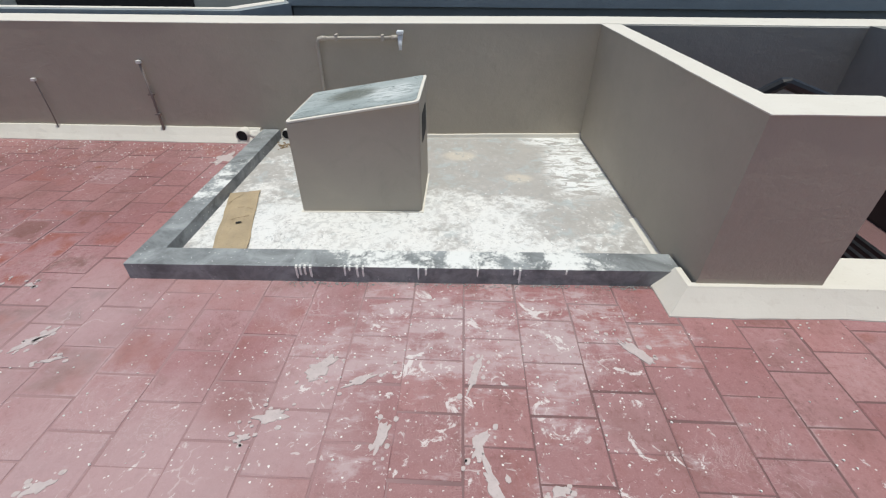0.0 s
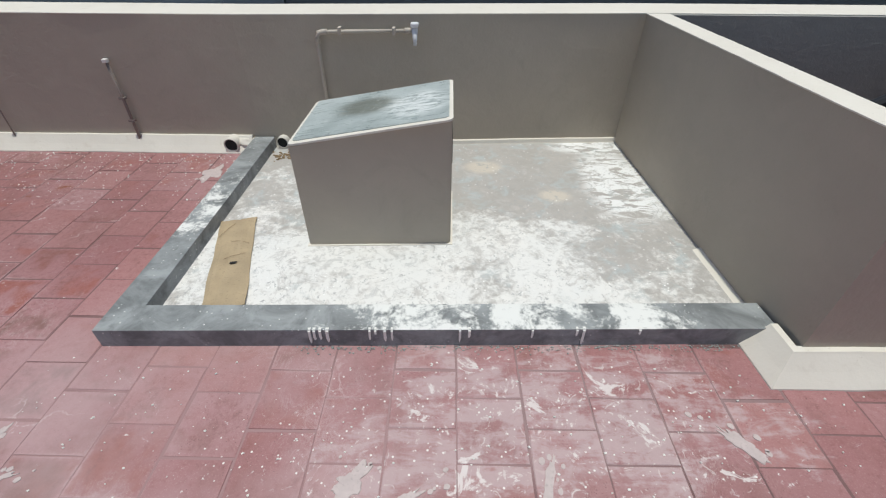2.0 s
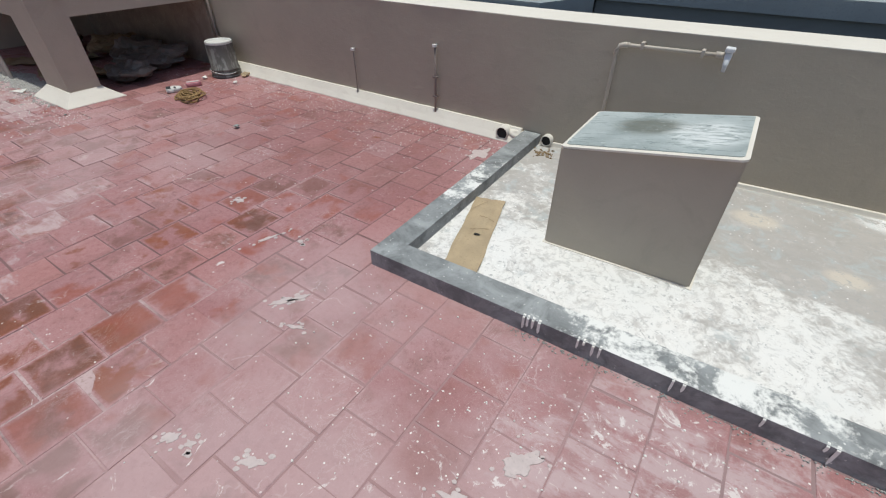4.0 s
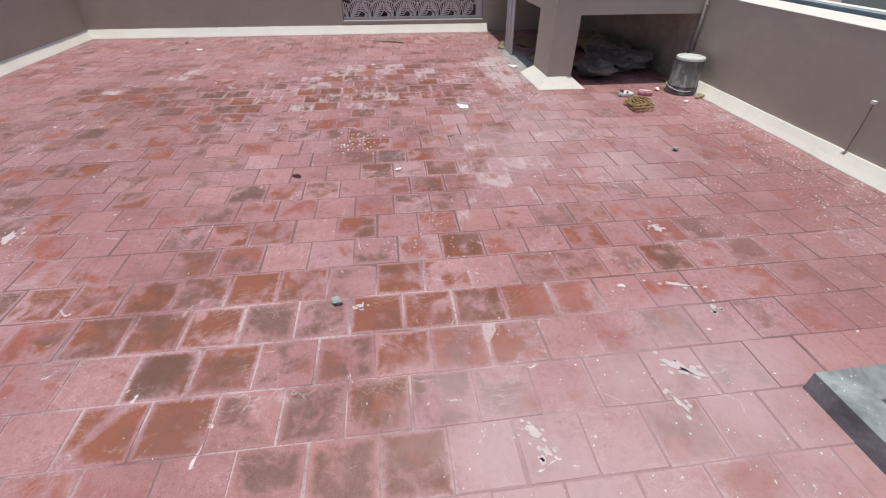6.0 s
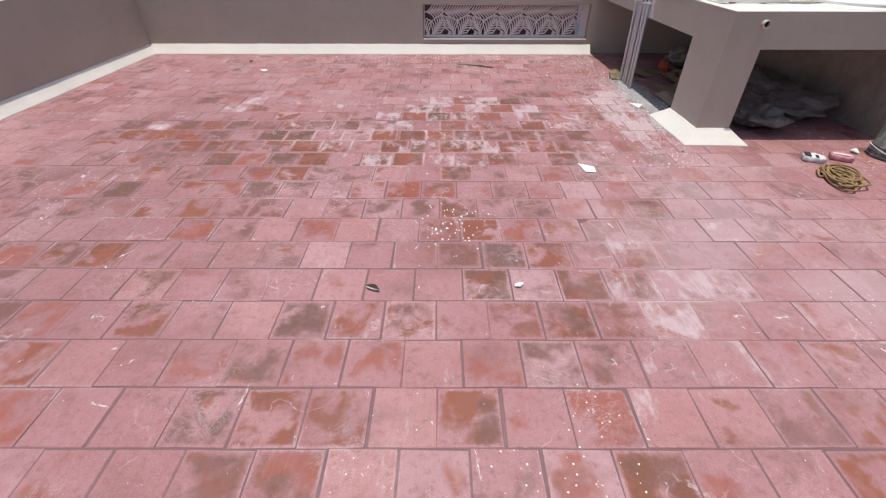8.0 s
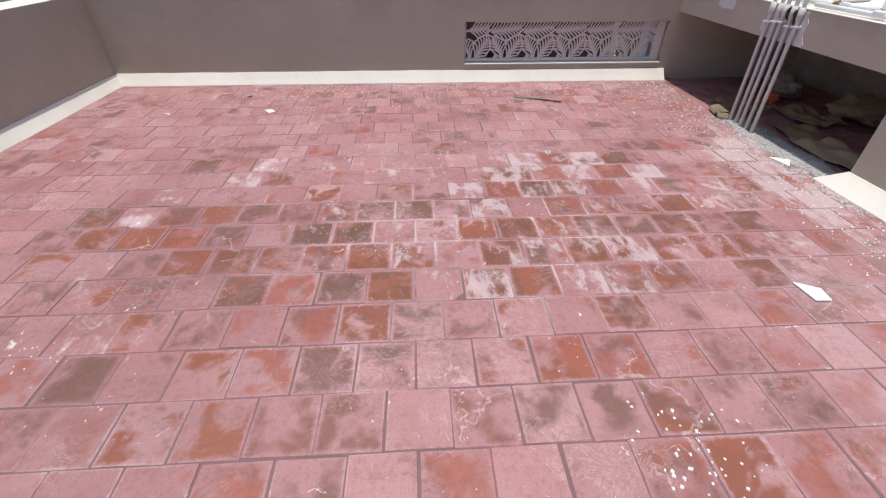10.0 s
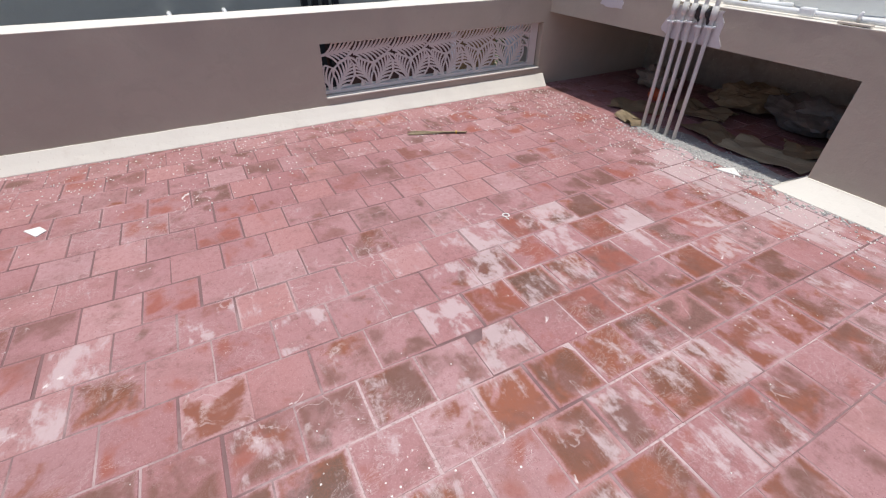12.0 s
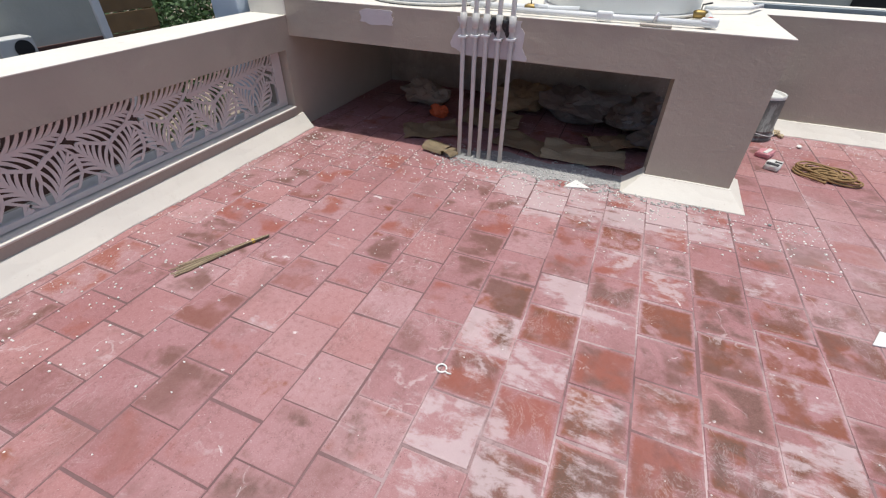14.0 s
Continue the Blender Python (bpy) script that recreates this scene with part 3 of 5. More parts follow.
def coving(path, out=0.095, rise=0.125, bm=None):
    """A cream mortar fillet along the foot of a wall; path runs with the wall on its left."""
    own = bmesh.new()
    pts = [Vector((x, y, 0)) for x, y in path]
    dense = []
    for a, b in zip(pts, pts[1:]):
        n = max(1, int((b - a).length / 0.12))
        dense += [a.lerp(b, i / n) for i in range(n)]
    dense.append(pts[-1])
    rows = []
    for i, p in enumerate(dense):
        d0 = (p - dense[max(i - 1, 0)]).normalized() if i else (dense[1] - p).normalized()
        d1 = (dense[min(i + 1, len(dense) - 1)] - p).normalized() if i < len(dense) - 1 else d0
        n0, n1 = Vector((d0.y, -d0.x, 0)), Vector((d1.y, -d1.x, 0))
        m = (n0 + n1).normalized()
        m /= max(0.5, m.dot(n0))
        w = 1 + 0.14 * noise.noise(p * 2.3) + 0.08 * noise.noise(p * 9.0)
        prof = [(-0.02, -0.01), (-0.02, rise), (0.010, rise), (0.016, rise * 0.93), (out * 0.52 * w + 0.006, rise * 0.47), (out * w, 0.006), (out * w + 0.002, -0.01)]
        rows.append([own.verts.new(p + m * o + Vector((0, 0, h + (0.004 * noise.noise(p * 5) if h > 0.02 else 0)))) for o, h in prof])
    k = len(rows[0])
    for a, b in zip(rows, rows[1:]):
        for j in range(k - 1):
            own.faces.new((a[j], a[j + 1], b[j + 1], b[j]))
    own.faces.new(rows[0])
    own.faces.new(rows[-1])
    return join(bm, own)


def blob_mesh(size, seed, detail=2, rough=0.35, bm=None, at=(0, 0, 0)):
    """A lump of stone or rubble."""
    own = bmesh.new()
    bmesh.ops.create_icosphere(own, subdivisions=detail, radius=1.0)
    off = Vector((seed * 3.17, seed * 1.31, seed * 7.7))
    for v in own.verts:
        k = 1 + rough * noise.noise(v.co * 1.6 + off)
        v.co = Vector((v.co.x * size[0], v.co.y * size[1], v.co.z * size[2])) * k
    lo = min(v.co.z for v in own.verts)
    for v in own.verts:
        v.co += Vector(at) - Vector((0, 0, lo))
    return join(bm, own)


# ---- the plan ----
H_WALL = 0.967
WEST_X, SOUTH_Y, EAST_X = -9.47, -4.83, 5.2
NORTH_LINE = [(WEST_X - 0.42, 3.72), (-1.7, 3.735), (1.16, 3.92), (EAST_X + 0.3, 3.94)]
SLAB_Z0, SLAB_Z1 = 0.768, 1.049
PLAT_Y, PLAT_E = 1.975, -5.975
ROOF_BASE = -0.35


def coping(name, outline, z, label):
    """The cream painted top of a wall, a hand thick and slightly uneven."""
    bm = prism(outline, z, z + 0.005)
    bmesh.ops.subdivide_edges(bm, edges=[e for e in bm.edges if e.calc_length() > 0.5], cuts=48)
    for v in bm.verts:
        v.co.x += 0.004 * noise.noise(v.co * 2.1) + 0.003 * noise.noise(v.co * 7.3)
        v.co.y += 0.004 * noise.noise(v.co * 2.3 + Vector((5, 2, 1))) + 0.003 * noise.noise(v.co * 7.7)
    return structure(name, bm, CREAM, label, "trim")


# north parapet
n_in = NORTH_LINE
n_out = [(x, y + 0.42) for x, y in NORTH_LINE]
structure("wall_north", prism(n_in + n_out[::-1], ROOF_BASE, H_WALL - 0.014), TAUPE, "taupe painted plaster parapet wall of a roof terrace", "wall")
coping("trim_north", [(x, y - 0.0012) for x, y in n_in] + [(x, y + 0.0012) for x, y in n_out[::-1]], H_WALL - 0.014, "cream painted top of the parapet")
# north parapet's stairwell side: grey panel with the shade in its colour
structure("wall_north_stairwell", box((1.30, 3.88, -3.0), (EAST_X, 3.922, H_WALL - 0.0145)), GREY_WALL, "grey plaster wall above the stairwell, its shade in the colour", "wall")

# west parapet with the opening for the screen
OPEN_Y0, OPEN_Y1, OPEN_Z0, OPEN_Z1 = -0.60, 1.90, 0.188, 0.668
W_OUT = WEST_X - 0.36
WEST_TOP = 0.913
bm = box((W_OUT, SOUTH_Y - 0.36, ROOF_BASE), (WEST_X, OPEN_Y0, WEST_TOP))
box((W_OUT, OPEN_Y1, ROOF_BASE), (WEST_X, 3.719, WEST_TOP), bm=bm)
box((W_OUT, OPEN_Y0, ROOF_BASE), (WEST_X, OPEN_Y1, OPEN_Z0), bm=bm)
box((W_OUT, OPEN_Y0, OPEN_Z1), (WEST_X, OPEN_Y1, WEST_TOP), bm=bm)
structure("wall_west", bm, TAUPE, "taupe painted plaster parapet with a long low opening", "wall")
coping("trim_west", [(W_OUT - 0.0012, SOUTH_Y - 0.36), (WEST_X + 0.0012, SOUTH_Y - 0.36), (WEST_X + 0.0012, 1.97), (W_OUT - 0.0012, 1.97)], WEST_TOP, "cream painted top of the parapet")
structure("window_sill", box((WEST_X - 0.30, OPEN_Y0 + 0.002, OPEN_Z0 + 0.002), (WEST_X + 0.012, OPEN_Y1 - 0.002, OPEN_Z0 + 0.016), 0.004), CREAM, "cream painted sill of the screen opening", "sill")

# south and east parapets, closing the terrace
structure("wall_south", box((WEST_X, SOUTH_Y - 0.36, ROOF_BASE), (EAST_X, SOUTH_Y, H_WALL - 0.014)), TAUPE, "taupe painted plaster parapet wall", "wall")
coping("trim_south", [(WEST_X + 0.006, SOUTH_Y - 0.364), (EAST_X, SOUTH_Y - 0.364), (EAST_X, SOUTH_Y + 0.0012), (WEST_X + 0.006, SOUTH_Y + 0.0012)], H_WALL - 0.014, "cream painted top of the parapet")
structure("wall_east", box((EAST_X, SOUTH_Y - 0.36, -3.0), (EAST_X + 0.3, 3.92, H_WALL)), TAUPE, "plain taupe parapet wall", "wall")

# wall beside the stairwell, with its thicker return
structure("wall_stairwell", prism([(1.21, 1.675), (1.82, 1.685), (1.82, 1.945), (1.335, 1.95), (1.285, 3.92), (1.14, 3.92)], ROOF_BASE, H_WALL - 0.014), TAUPE, "taupe plaster wall with a thick return beside the stairwell", "wall")
coping("trim_stairwell", [(1.206, 1.671), (1.824, 1.681), (1.824, 1.949), (1.339, 1.954), (1.289, 3.916), (1.136, 3.916)], H_WALL - 0.016, "cream painted top of the stairwell wall")
structure("door_sill", box((1.822, 1.69, -0.3), (3.2, 1.98, 0.085), 0.008), CREAM, "dusty cream threshold of the stair opening", "sill")
# grey here too, with the stairwell's shade in the colour
structure("wall_stairwell_far", box((3.2, 1.65, -3.0), (3.4, 3.88, H_WALL)), GREY_WALL, "grey plaster wall above the stairwell, its shade in the colour", "wall")
structure("wall_stairwell_south", box((3.2, 1.60, ROOF_BASE), (EAST_X, 1.648, H_WALL)), TAUPE, "plain taupe wall beside the stair opening", "wall")
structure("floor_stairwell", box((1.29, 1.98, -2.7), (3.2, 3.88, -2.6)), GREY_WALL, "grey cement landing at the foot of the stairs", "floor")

# cream mortar fillets
bm = coving([(WEST_X, SOUTH_Y), (WEST_X, PLAT_Y)], out=0.10, rise=0.128)
structure("baseboard_west", bm, CREAM, "cream painted mortar fillet at the foot of the wall", "skirting")
structure("baseboard_south", coving([(EAST_X, SOUTH_Y), (WEST_X, SOUTH_Y)]), CREAM, "cream painted mortar fillet at the foot of the wall", "skirting")
structure("baseboard_north", coving([(-5.80, 3.72), (-1.77, 3.722)], rise=0.112), CREAM, "cream painted mortar fillet at the foot of the wall", "skirting")
structure("baseboard_stairwell", coving([(1.165, 1.80), (1.17, 1.66), (1.79, 1.672), (3.2, 1.68)], out=0.105, rise=0.12), CREAM, "cream painted mortar fillet round the wall's foot", "skirting")
structure("baseboard_bay_side", coving([(1.19, 2.45), (1.20, 1.95)], out=0.085, rise=0.03), CREAM, "cream mortar strip along the bay wall", "skirting")
structure("baseboard_pillar", coving([(-6.515, 2.10), (-6.515, PLAT_Y), (PLAT_E, PLAT_Y), (PLAT_E, 2.27), (-6.30, 2.27)], out=0.13, rise=0.115), CREAM, "cream painted mortar fillet round the pillar's foot", "skirting")

# tank platform: slab, beams and pillar
bm = prism([(WEST_X, PLAT_Y), (PLAT_E, PLAT_Y), (PLAT_E, 3.719), (WEST_X, 3.719)], SLAB_Z0, SLAB_Z1 - 0.012)
box((-6.515, PLAT_Y, -0.01), (PLAT_E, 2.27, SLAB_Z0), bm=bm)
structure("tank_platform", bm, TAUPE, "taupe plastered concrete slab on a pillar, a roof tank stand", "platform")
coping("trim_platform", [(WEST_X + 0.01, PLAT_Y - 0.0012), (PLAT_E + 0.0012, PLAT_Y - 0.0012), (PLAT_E + 0.0012, 3.715), (WEST_X + 0.01, 3.715)], SLAB_Z1 - 0.012, "cream painted top of the tank platform")
structure("platform_parapet_end", box((W_OUT, PLAT_Y - 0.005, WEST_TOP + 0.002), (WEST_X + 0.008, 3.719, SLAB_Z1 + 0.004), 0.006), CREAM, "cream painted block where platform meets parapet", "wall")


# lining added to darken the back wall: the recess's shade is in its colour
structure("wall_under_platform", box((WEST_X + 0.002, 3.69, -0.005), (PLAT_E - 0.03, 3.716, SLAB_Z0 - 0.002)), cement("shade_lining_plaster", (0.28, 0.235, 0.19), (0.40, 0.34, 0.28)), "darker plaster lining behind the tank platform, shade in its colour", "wall")


def ragged_patch(name, cx, cz, w, h, y, material, label, seed):
    bm = bmesh.new()
    n = 40
    ring = []
    for i in range(n):
        a = 2 * math.pi * i / n
        k = 1 + 0.35 * noise.noise(Vector((math.cos(a) * 1.8 + seed, math.sin(a) * 1.8, seed)))
        ca, sa = math.cos(a), math.sin(a)
        ex = math.copysign(abs(ca) ** 0.6, ca)
        ez = math.copysign(abs(sa) ** 0.6, sa)
        ring.append((cx + ex * w * k, min(SLAB_Z1 - 0.03, max(SLAB_Z0 + 0.004, cz + ez * h * k))))
    front = [bm.verts.new((x, y - 0.004, z)) for x, z in ring]
    back = [bm.verts.new((x, y + 0.002, z)) for x, z in ring]
    bm.faces.new(front)
    for i in range(n):
        bm.faces.new((front[i], front[(i + 1) % n], back[(i + 1) % n], back[i]))
    return structure(name, bm, material, label, "patch")


ragged_patch("trim_filler_patch", -7.74, 0.90, 0.26, 0.15, PLAT_Y, PATCH, "pale unpainted filler behind the pipes", 1.0)
ragged_patch("trim_filler_smear", -8.62, 0.965, 0.15, 0.05, PLAT_Y, PATCH, "pale filler smear on the slab's edge", 4.0)

# screeded bay with its kerb
CURB_H = 0.10
CUT = [(-1.722, 1.718), (1.195, 1.79), (1.185, 1.945), (-1.578, 1.872), (-1.60, 3.728), (-1.752, 3.726)]
bm = prism(CUT, -0.01, CURB_H)
structure("kerb", bm, CURB, "grey cement kerb with spilt white paint round a screeded bay", "kerb")
structure("floor_screed", prism([(-1.585, 1.86), (1.20, 1.93), (1.145, 3.93), (-1.605, 3.74)], -0.01, 0.016), SCREED, "white-washed grey cement screed inside the kerb", "floor")
structure("baseboard_bay", coving([(-1.60, 3.742), (1.14, 3.917)], out=0.03, rise=0.05), CREAM, "thin cream mortar line along the wall", "skirting")


def drips():
    """White paint that ran down the kerb's outer face."""
    spots = [(-0.81, 0.012, 0.085), (-0.79, 0.012, 0.098), (-0.765, 0.012, 0.07), (-0.735, 0.014, 0.092), (-0.555, 0.010, 0.08), (-0.53, 0.010, 0.04), (-0.49, 0.012, 0.075), (-0.46, 0.010, 0.06), (-0.17, 0.010, 0.085), (-0.13, 0.012, 0.05), (0.14, 0.010, 0.07), (0.33, 0.010, 0.055), (0.36, 0.012, 0.09), (0.60, 0.010, 0.04)]
    root = thing("paint_spill", "white paint spilt over the kerb and run down", "paint", (0, 0, 0))
    for x, w, d in spots:
        y = 1.718 + (x + 1.722) * 0.02485
        bm = bmesh.new()
        cols = max(4, int(w / 0.008))
        rows = []
        for i in range(cols + 1):
            u = x - w / 2 + w * i / cols
            yy = y + (u - x) * 0.02485
            drop = d * (0.55 + 0.45 * abs(noise.noise(Vector((u * 25, 3, x)))) * 1.8) * math.sin(math.pi * (0.12 + 0.76 * i / cols)) ** 0.4
            reach = 0.012 + (0.09 * abs(noise.noise(Vector((u * 19, 7, 1)))) if w > 0.02 else 0)
            rows.append([bm.verts.new(p) for p in ((u, yy + reach, CURB_H + 0.003), (u, yy + 0.006, CURB_H + 0.003), (u, yy - 0.005, CURB_H - 0.006), (u, yy - 0.0065, max(0.004, CURB_H - drop)), (u, yy + 0.004, max(0.003, CURB_H - drop - 0.002)))])
        for a, b in zip(rows, rows[1:]):
            for j in range(4):
                bm.faces.new((a[j], a[j + 1], b[j + 1], b[j]))
        part("drip", bm, CHIP, root)


drips()

# roof structure below the floor and the outer ground
structure("ground", box((-90, -90, -6.6), (90, 90, -6.5)), EARTH, "dusty bare ground round the houses", "ground")
structure("roof_edge", box((W_OUT, SOUTH_Y - 0.36, -6.5), (1.28, 4.13, ROOF_BASE)), PALE_WALL, "pale rendered body of the house below the terrace", "wall")


# ---- ventilation box in the bay ----
def vent_box():
    root = thing("masonry_box", "taupe plastered masonry box with a sloping cement lid", "duct cover", (-0.61, 2.75, 0.016))
    x0, x1, y0, y1 = -0.392, 0.398, -0.295, 0.295
    z0, zw, ze = -0.004, 0.598, 0.732
    bm = bmesh.new()
    low = [bm.verts.new(p) for p in ((x0, y0 - 0.015, z0), (x1, y0 + 0.02, z0), (x1, y1, z0), (x0, y1, z0))]
    top = [bm.verts.new(p) for p in ((x0, y0 - 0.015, zw), (x1, y0 + 0.02, ze), (x1, y1, ze), (x0, y1, zw))]
    bm.faces.new(low[::-1])
    bm.faces.new(top)
    for i in range(4):
        bm.faces.new((low[i], low[(i + 1) % 4], top[(i + 1) % 4], top[i]))
    bmesh.ops.bevel(bm, geom=bm.edges[:], offset=0.008, segments=2, affect="EDGES")
    part("body", bm, TAUPE, root)
    slope = (ze - zw) / (x1 - x0)

    def lid(a0, a1, b0, b1, h0, h1, r):
        bm = bmesh.new()
        pts = []
        for cx, cy, a in ((a1 - r, b1 - r, 0), (a0 + r, b1 - r, 90), (a0 + r, b0 + r, 180), (a1 - r, b0 + r, 270)):
            for k in range(5):
                t = radians(a + 22.5 * k)
                pts.append((cx + r * math.cos(t), cy + r * math.sin(t)))
        lo = [bm.verts.new((x, y, zw + (x - x0) * slope + h0)) for x, y in pts]
        hi = [bm.verts.new((x, y, zw + (x - x0) * slope + h1)) for x, y in pts]
        bm.faces.new(lo[::-1])
        bm.faces.new(hi)
        for i in range(len(pts)):
            bm.faces.new((lo[i], lo[(i + 1) % len(pts)], hi[(i + 1) % len(pts)], hi[i]))
        return bm

    part("rim", lid(x0 - 0.003, x1 + 0.003, y0 - 0.017, y1 + 0.003, -0.004, 0.006, 0.03), CREAM, root, "cream painted rim")
    part("lid", lid(x0 + 0.014, x1 - 0.016, y0 + 0.014, y1 - 0.012, 0.0, 0.0105, 0.022), LID_CEMENT, root, "smooth wet-looking grey cement lid")
    # solid near-black block; the opening's shade is in its colour
    part("slot", box((x1 - 0.02, -0.12, 0.42), (x1 + 0.004, 0.14, 0.60), 0.003), DARK_VOID, root, "dark vent opening")
    part("foot", prism([(x0 - 0.008, y0 - 0.026), (x1 + 0.012, y0 + 0.006), (x1 + 0.012, y1 + 0.01), (x0 - 0.008, y1 + 0.01)], -0.006, 0.005), CREAM, root, "cream paint line at the foot")


vent_box()


# ---- pipes and taps on the north wall ----
def wall_tap():
    y = 3.69
    root = thing("garden_tap", "cream painted pipe with a white plastic tap on the wall", "tap", (-1.142, y + 0.045, 0.011))
    z = 0.845
    bend = [(0, 0, -0.01), (0, 0, z - 0.05)] + [(0.045 - 0.045 * math.cos(radians(a)), 0, z - 0.05 + 0.05 * math.sin(radians(a))) for a in (20, 45, 70, 90)] + [(0.62, 0.03, z + 0.005)]
    part("pipe", tube(bend, 0.0125, 14), PVC_PAINTED, root, smooth=True)
    part("elbow", tube([(0, 0, z - 0.075), (0, 0, z - 0.04), (0.015, 0, z - 0.008), (0.045, 0, z), (0.075, 0.002, z)], 0.018, 14), PVC_PAINTED, root, smooth=True)
    for x in (0.16, 0.53):
        part("clip", box((x - 0.01, -0.02, z - 0.015), (x + 0.01, 0.04, z + 0.03), 0.003), PVC_PAINTED, root)
    part("socket", tube([(0.60, 0.028, z + 0.005), (0.655, 0.031, z + 0.005)], 0.02, 14), PVC_PAINTED, root, smooth=True)
    tap = part("tap", tube([(0.672, 0.03, z + 0.04), (0.672, 0.0, z + 0.005), (0.674, -0.03, z - 0.03), (0.674, -0.032, z - 0.075)], [0.02, 0.021, 0.016, 0.013], 12), TAP_PLASTIC, root, "white plastic tap", smooth=True)
    part("handle", box((0.645, -0.03, z + 0.035), (0.70, 0.03, z + 0.062), 0.008), TAP_PLASTIC, tap)


wall_tap()


def conduit_stub(x, top, clips, radius):
    root = thing("conduit_stub", "thin taupe painted conduit ending open on the wall", "pipe", (x, 3.70, 0.10), "conduits on the wall")
    part("pipe", tube([(0, 0, -0.02), (0.004, 0, top / 2), (0, 0, top)], radius, 10), PIPE_TAUPE, root, smooth=True)
    part("end_cap", box((-0.018, -0.02, top - 0.012), (0.016, 0.012, top + 0.012), 0.003), CHIP, root, "pale chipped end")
    for z in clips:
        part("clip", box((-0.022, -0.014, z - 0.008), (0.022, 0.02, z + 0.008), 0.002), PIPE_TAUPE, root)


conduit_stub(-2.655, 0.565, (0.13, 0.30), 0.0105)
conduit_stub(-3.64, 0.41, (), 0.005)


def drain(x, y, z, r, label):
    root = thing("drain_pipe", label, "drain", (x, y, z), "drain outlets")
    bm = bmesh.new()
    n = 24
    rings = []
    for rr, yy in ((r, 0.10), (r, 0.0), (r - 0.006, 0.0), (r - 0.006, 0.09)):
        rings.append([bm.verts.new((rr * math.cos(2 * math.pi * k / n), yy, rr * math.sin(2 * math.pi * k / n))) for k in range(n)])
    for a, b in zip(rings, rings[1:]):
        for k in range(n):
            bm.faces.new((a[k], a[(k + 1) % n], b[(k + 1) % n], b[k]))
    part("sleeve", bm, CREAM, root, smooth=True)
    # dark plug just behind the mouth, coloured as the shade inside the pipe
    part("bore", tube([(0, 0.012, 0), (0, 0.10, 0)], r - 0.005, 24), DARK_VOID, root)


drain(-1.915, 3.628, 0.066, 0.055, "open drain pipe end in the wall's foot")
drain(-1.535, 3.69, 0.066, 0.046, "open drain pipe end with dry leaves before it")
structure("trim_drain_mortar", blob_mesh((0.10, 0.06, 0.05), 3, 3, 0.4, at=(-1.83, 3.72, -0.01)), CREAM, "cream mortar lump round the drain", "mortar", True)


# ---- leaf-pattern screen in the west opening ----
def ribbon(bm, pts, widths, clampbox, thick=0.005, back=0.0):
    """A flat curved bar in the plane of the screen (y, z)."""
    own = bmesh.new()
    y0, y1, z0, z1 = clampbox
    rows = []
    for i, p in enumerate(pts):
        a, b = Vector(pts[max(0, i - 1)]), Vector(pts[min(len(pts) - 1, i + 1)])
        d = (b - a)
        d = d.normalized() if d.length > 1e-6 else Vector((1, 0))
        nrm = Vector((-d.y, d.x))
        quad = []
        for s in (1, -1):
            q = Vector(p) + nrm * widths[i] * s * 0.5
            q = (min(y1, max(y0, q.x)), min(z1, max(z0, q.y)))
            quad.append(q)
        rows.append([own.verts.new((t, q[0], q[1])) for q in quad for t in (back, thick)])
    for a, b in zip(rows, rows[1:]):
        own.faces.new((a[1], a[3], b[3], b[1]))
        own.faces.new((a[0], b[0], b[2], a[2]))
        own.faces.new((a[0], a[1], b[1], b[0]))
        own.faces.new((a[2], b[2], b[3], a[3]))
    return join(bm, own)


def nearest_stem(p, stems):
    """The number of the stem that lies nearest to p, and its distance."""
    best, dist = -1, 1e9
    for i, (a, b) in enumerate(stems):
        ab = b - a
        t = max(0.0, min(1.0, (p - a).dot(ab) / ab.dot(ab)))
        d = (p - a - ab * t).length + 0.035 * max(0.0, t - 0.8)
        if d < dist:
            best, dist = i, d
    return best, dist


def palm_leaf(index, stems, area):
    """One cut-out palm leaf: a tapering stem and curved ribs that end where the next leaf begins."""
    bm = bmesh.new()
    a, b = stems[index]
    d = (b - a).normalized()
    n = Vector((-d.y, d.x))
    length = (b - a).length
    ribbon(bm, [tuple(a.lerp(b, k / 8)) for k in range(9)], [0.026 - 0.0018 * k for k in range(9)], area, 0.0075, -0.002)
    count = max(3, int(length / 0.040))
    for s in (1, -1):
        tips = []
        for i in range(-1, count + 2):
            u0 = length * i / count
            pts = []
            for k in range(26):
                f = k * 0.0075
                p = a + d * (u0 + 0.125 * (1 - math.exp(-f / 0.065)) - 0.016) + n * s * f
                if not (area[0] < p.x < area[1] and area[2] < p.y < area[3]):
                    break
                if nearest_stem(p, stems)[0] != index and k > 1:
                    break
                pts.append(tuple(p))
            if len(pts) > 3:
                ribbon(bm, pts, [0.0215 - 0.0080 * k / len(pts) for k in range(len(pts))], area, 0.005 + 0.0005 * (i % 3) + 0.0002 * s, 0.0004 * (i % 3))
                tips.append(pts[-1])
        if len(tips) > 2:
            ribbon(bm, tips, [0.015] * len(tips), area, 0.0068 + 0.0003 * s + 0.0001 * (index % 5), -0.001 - 0.0001 * (index % 5))
    return bm


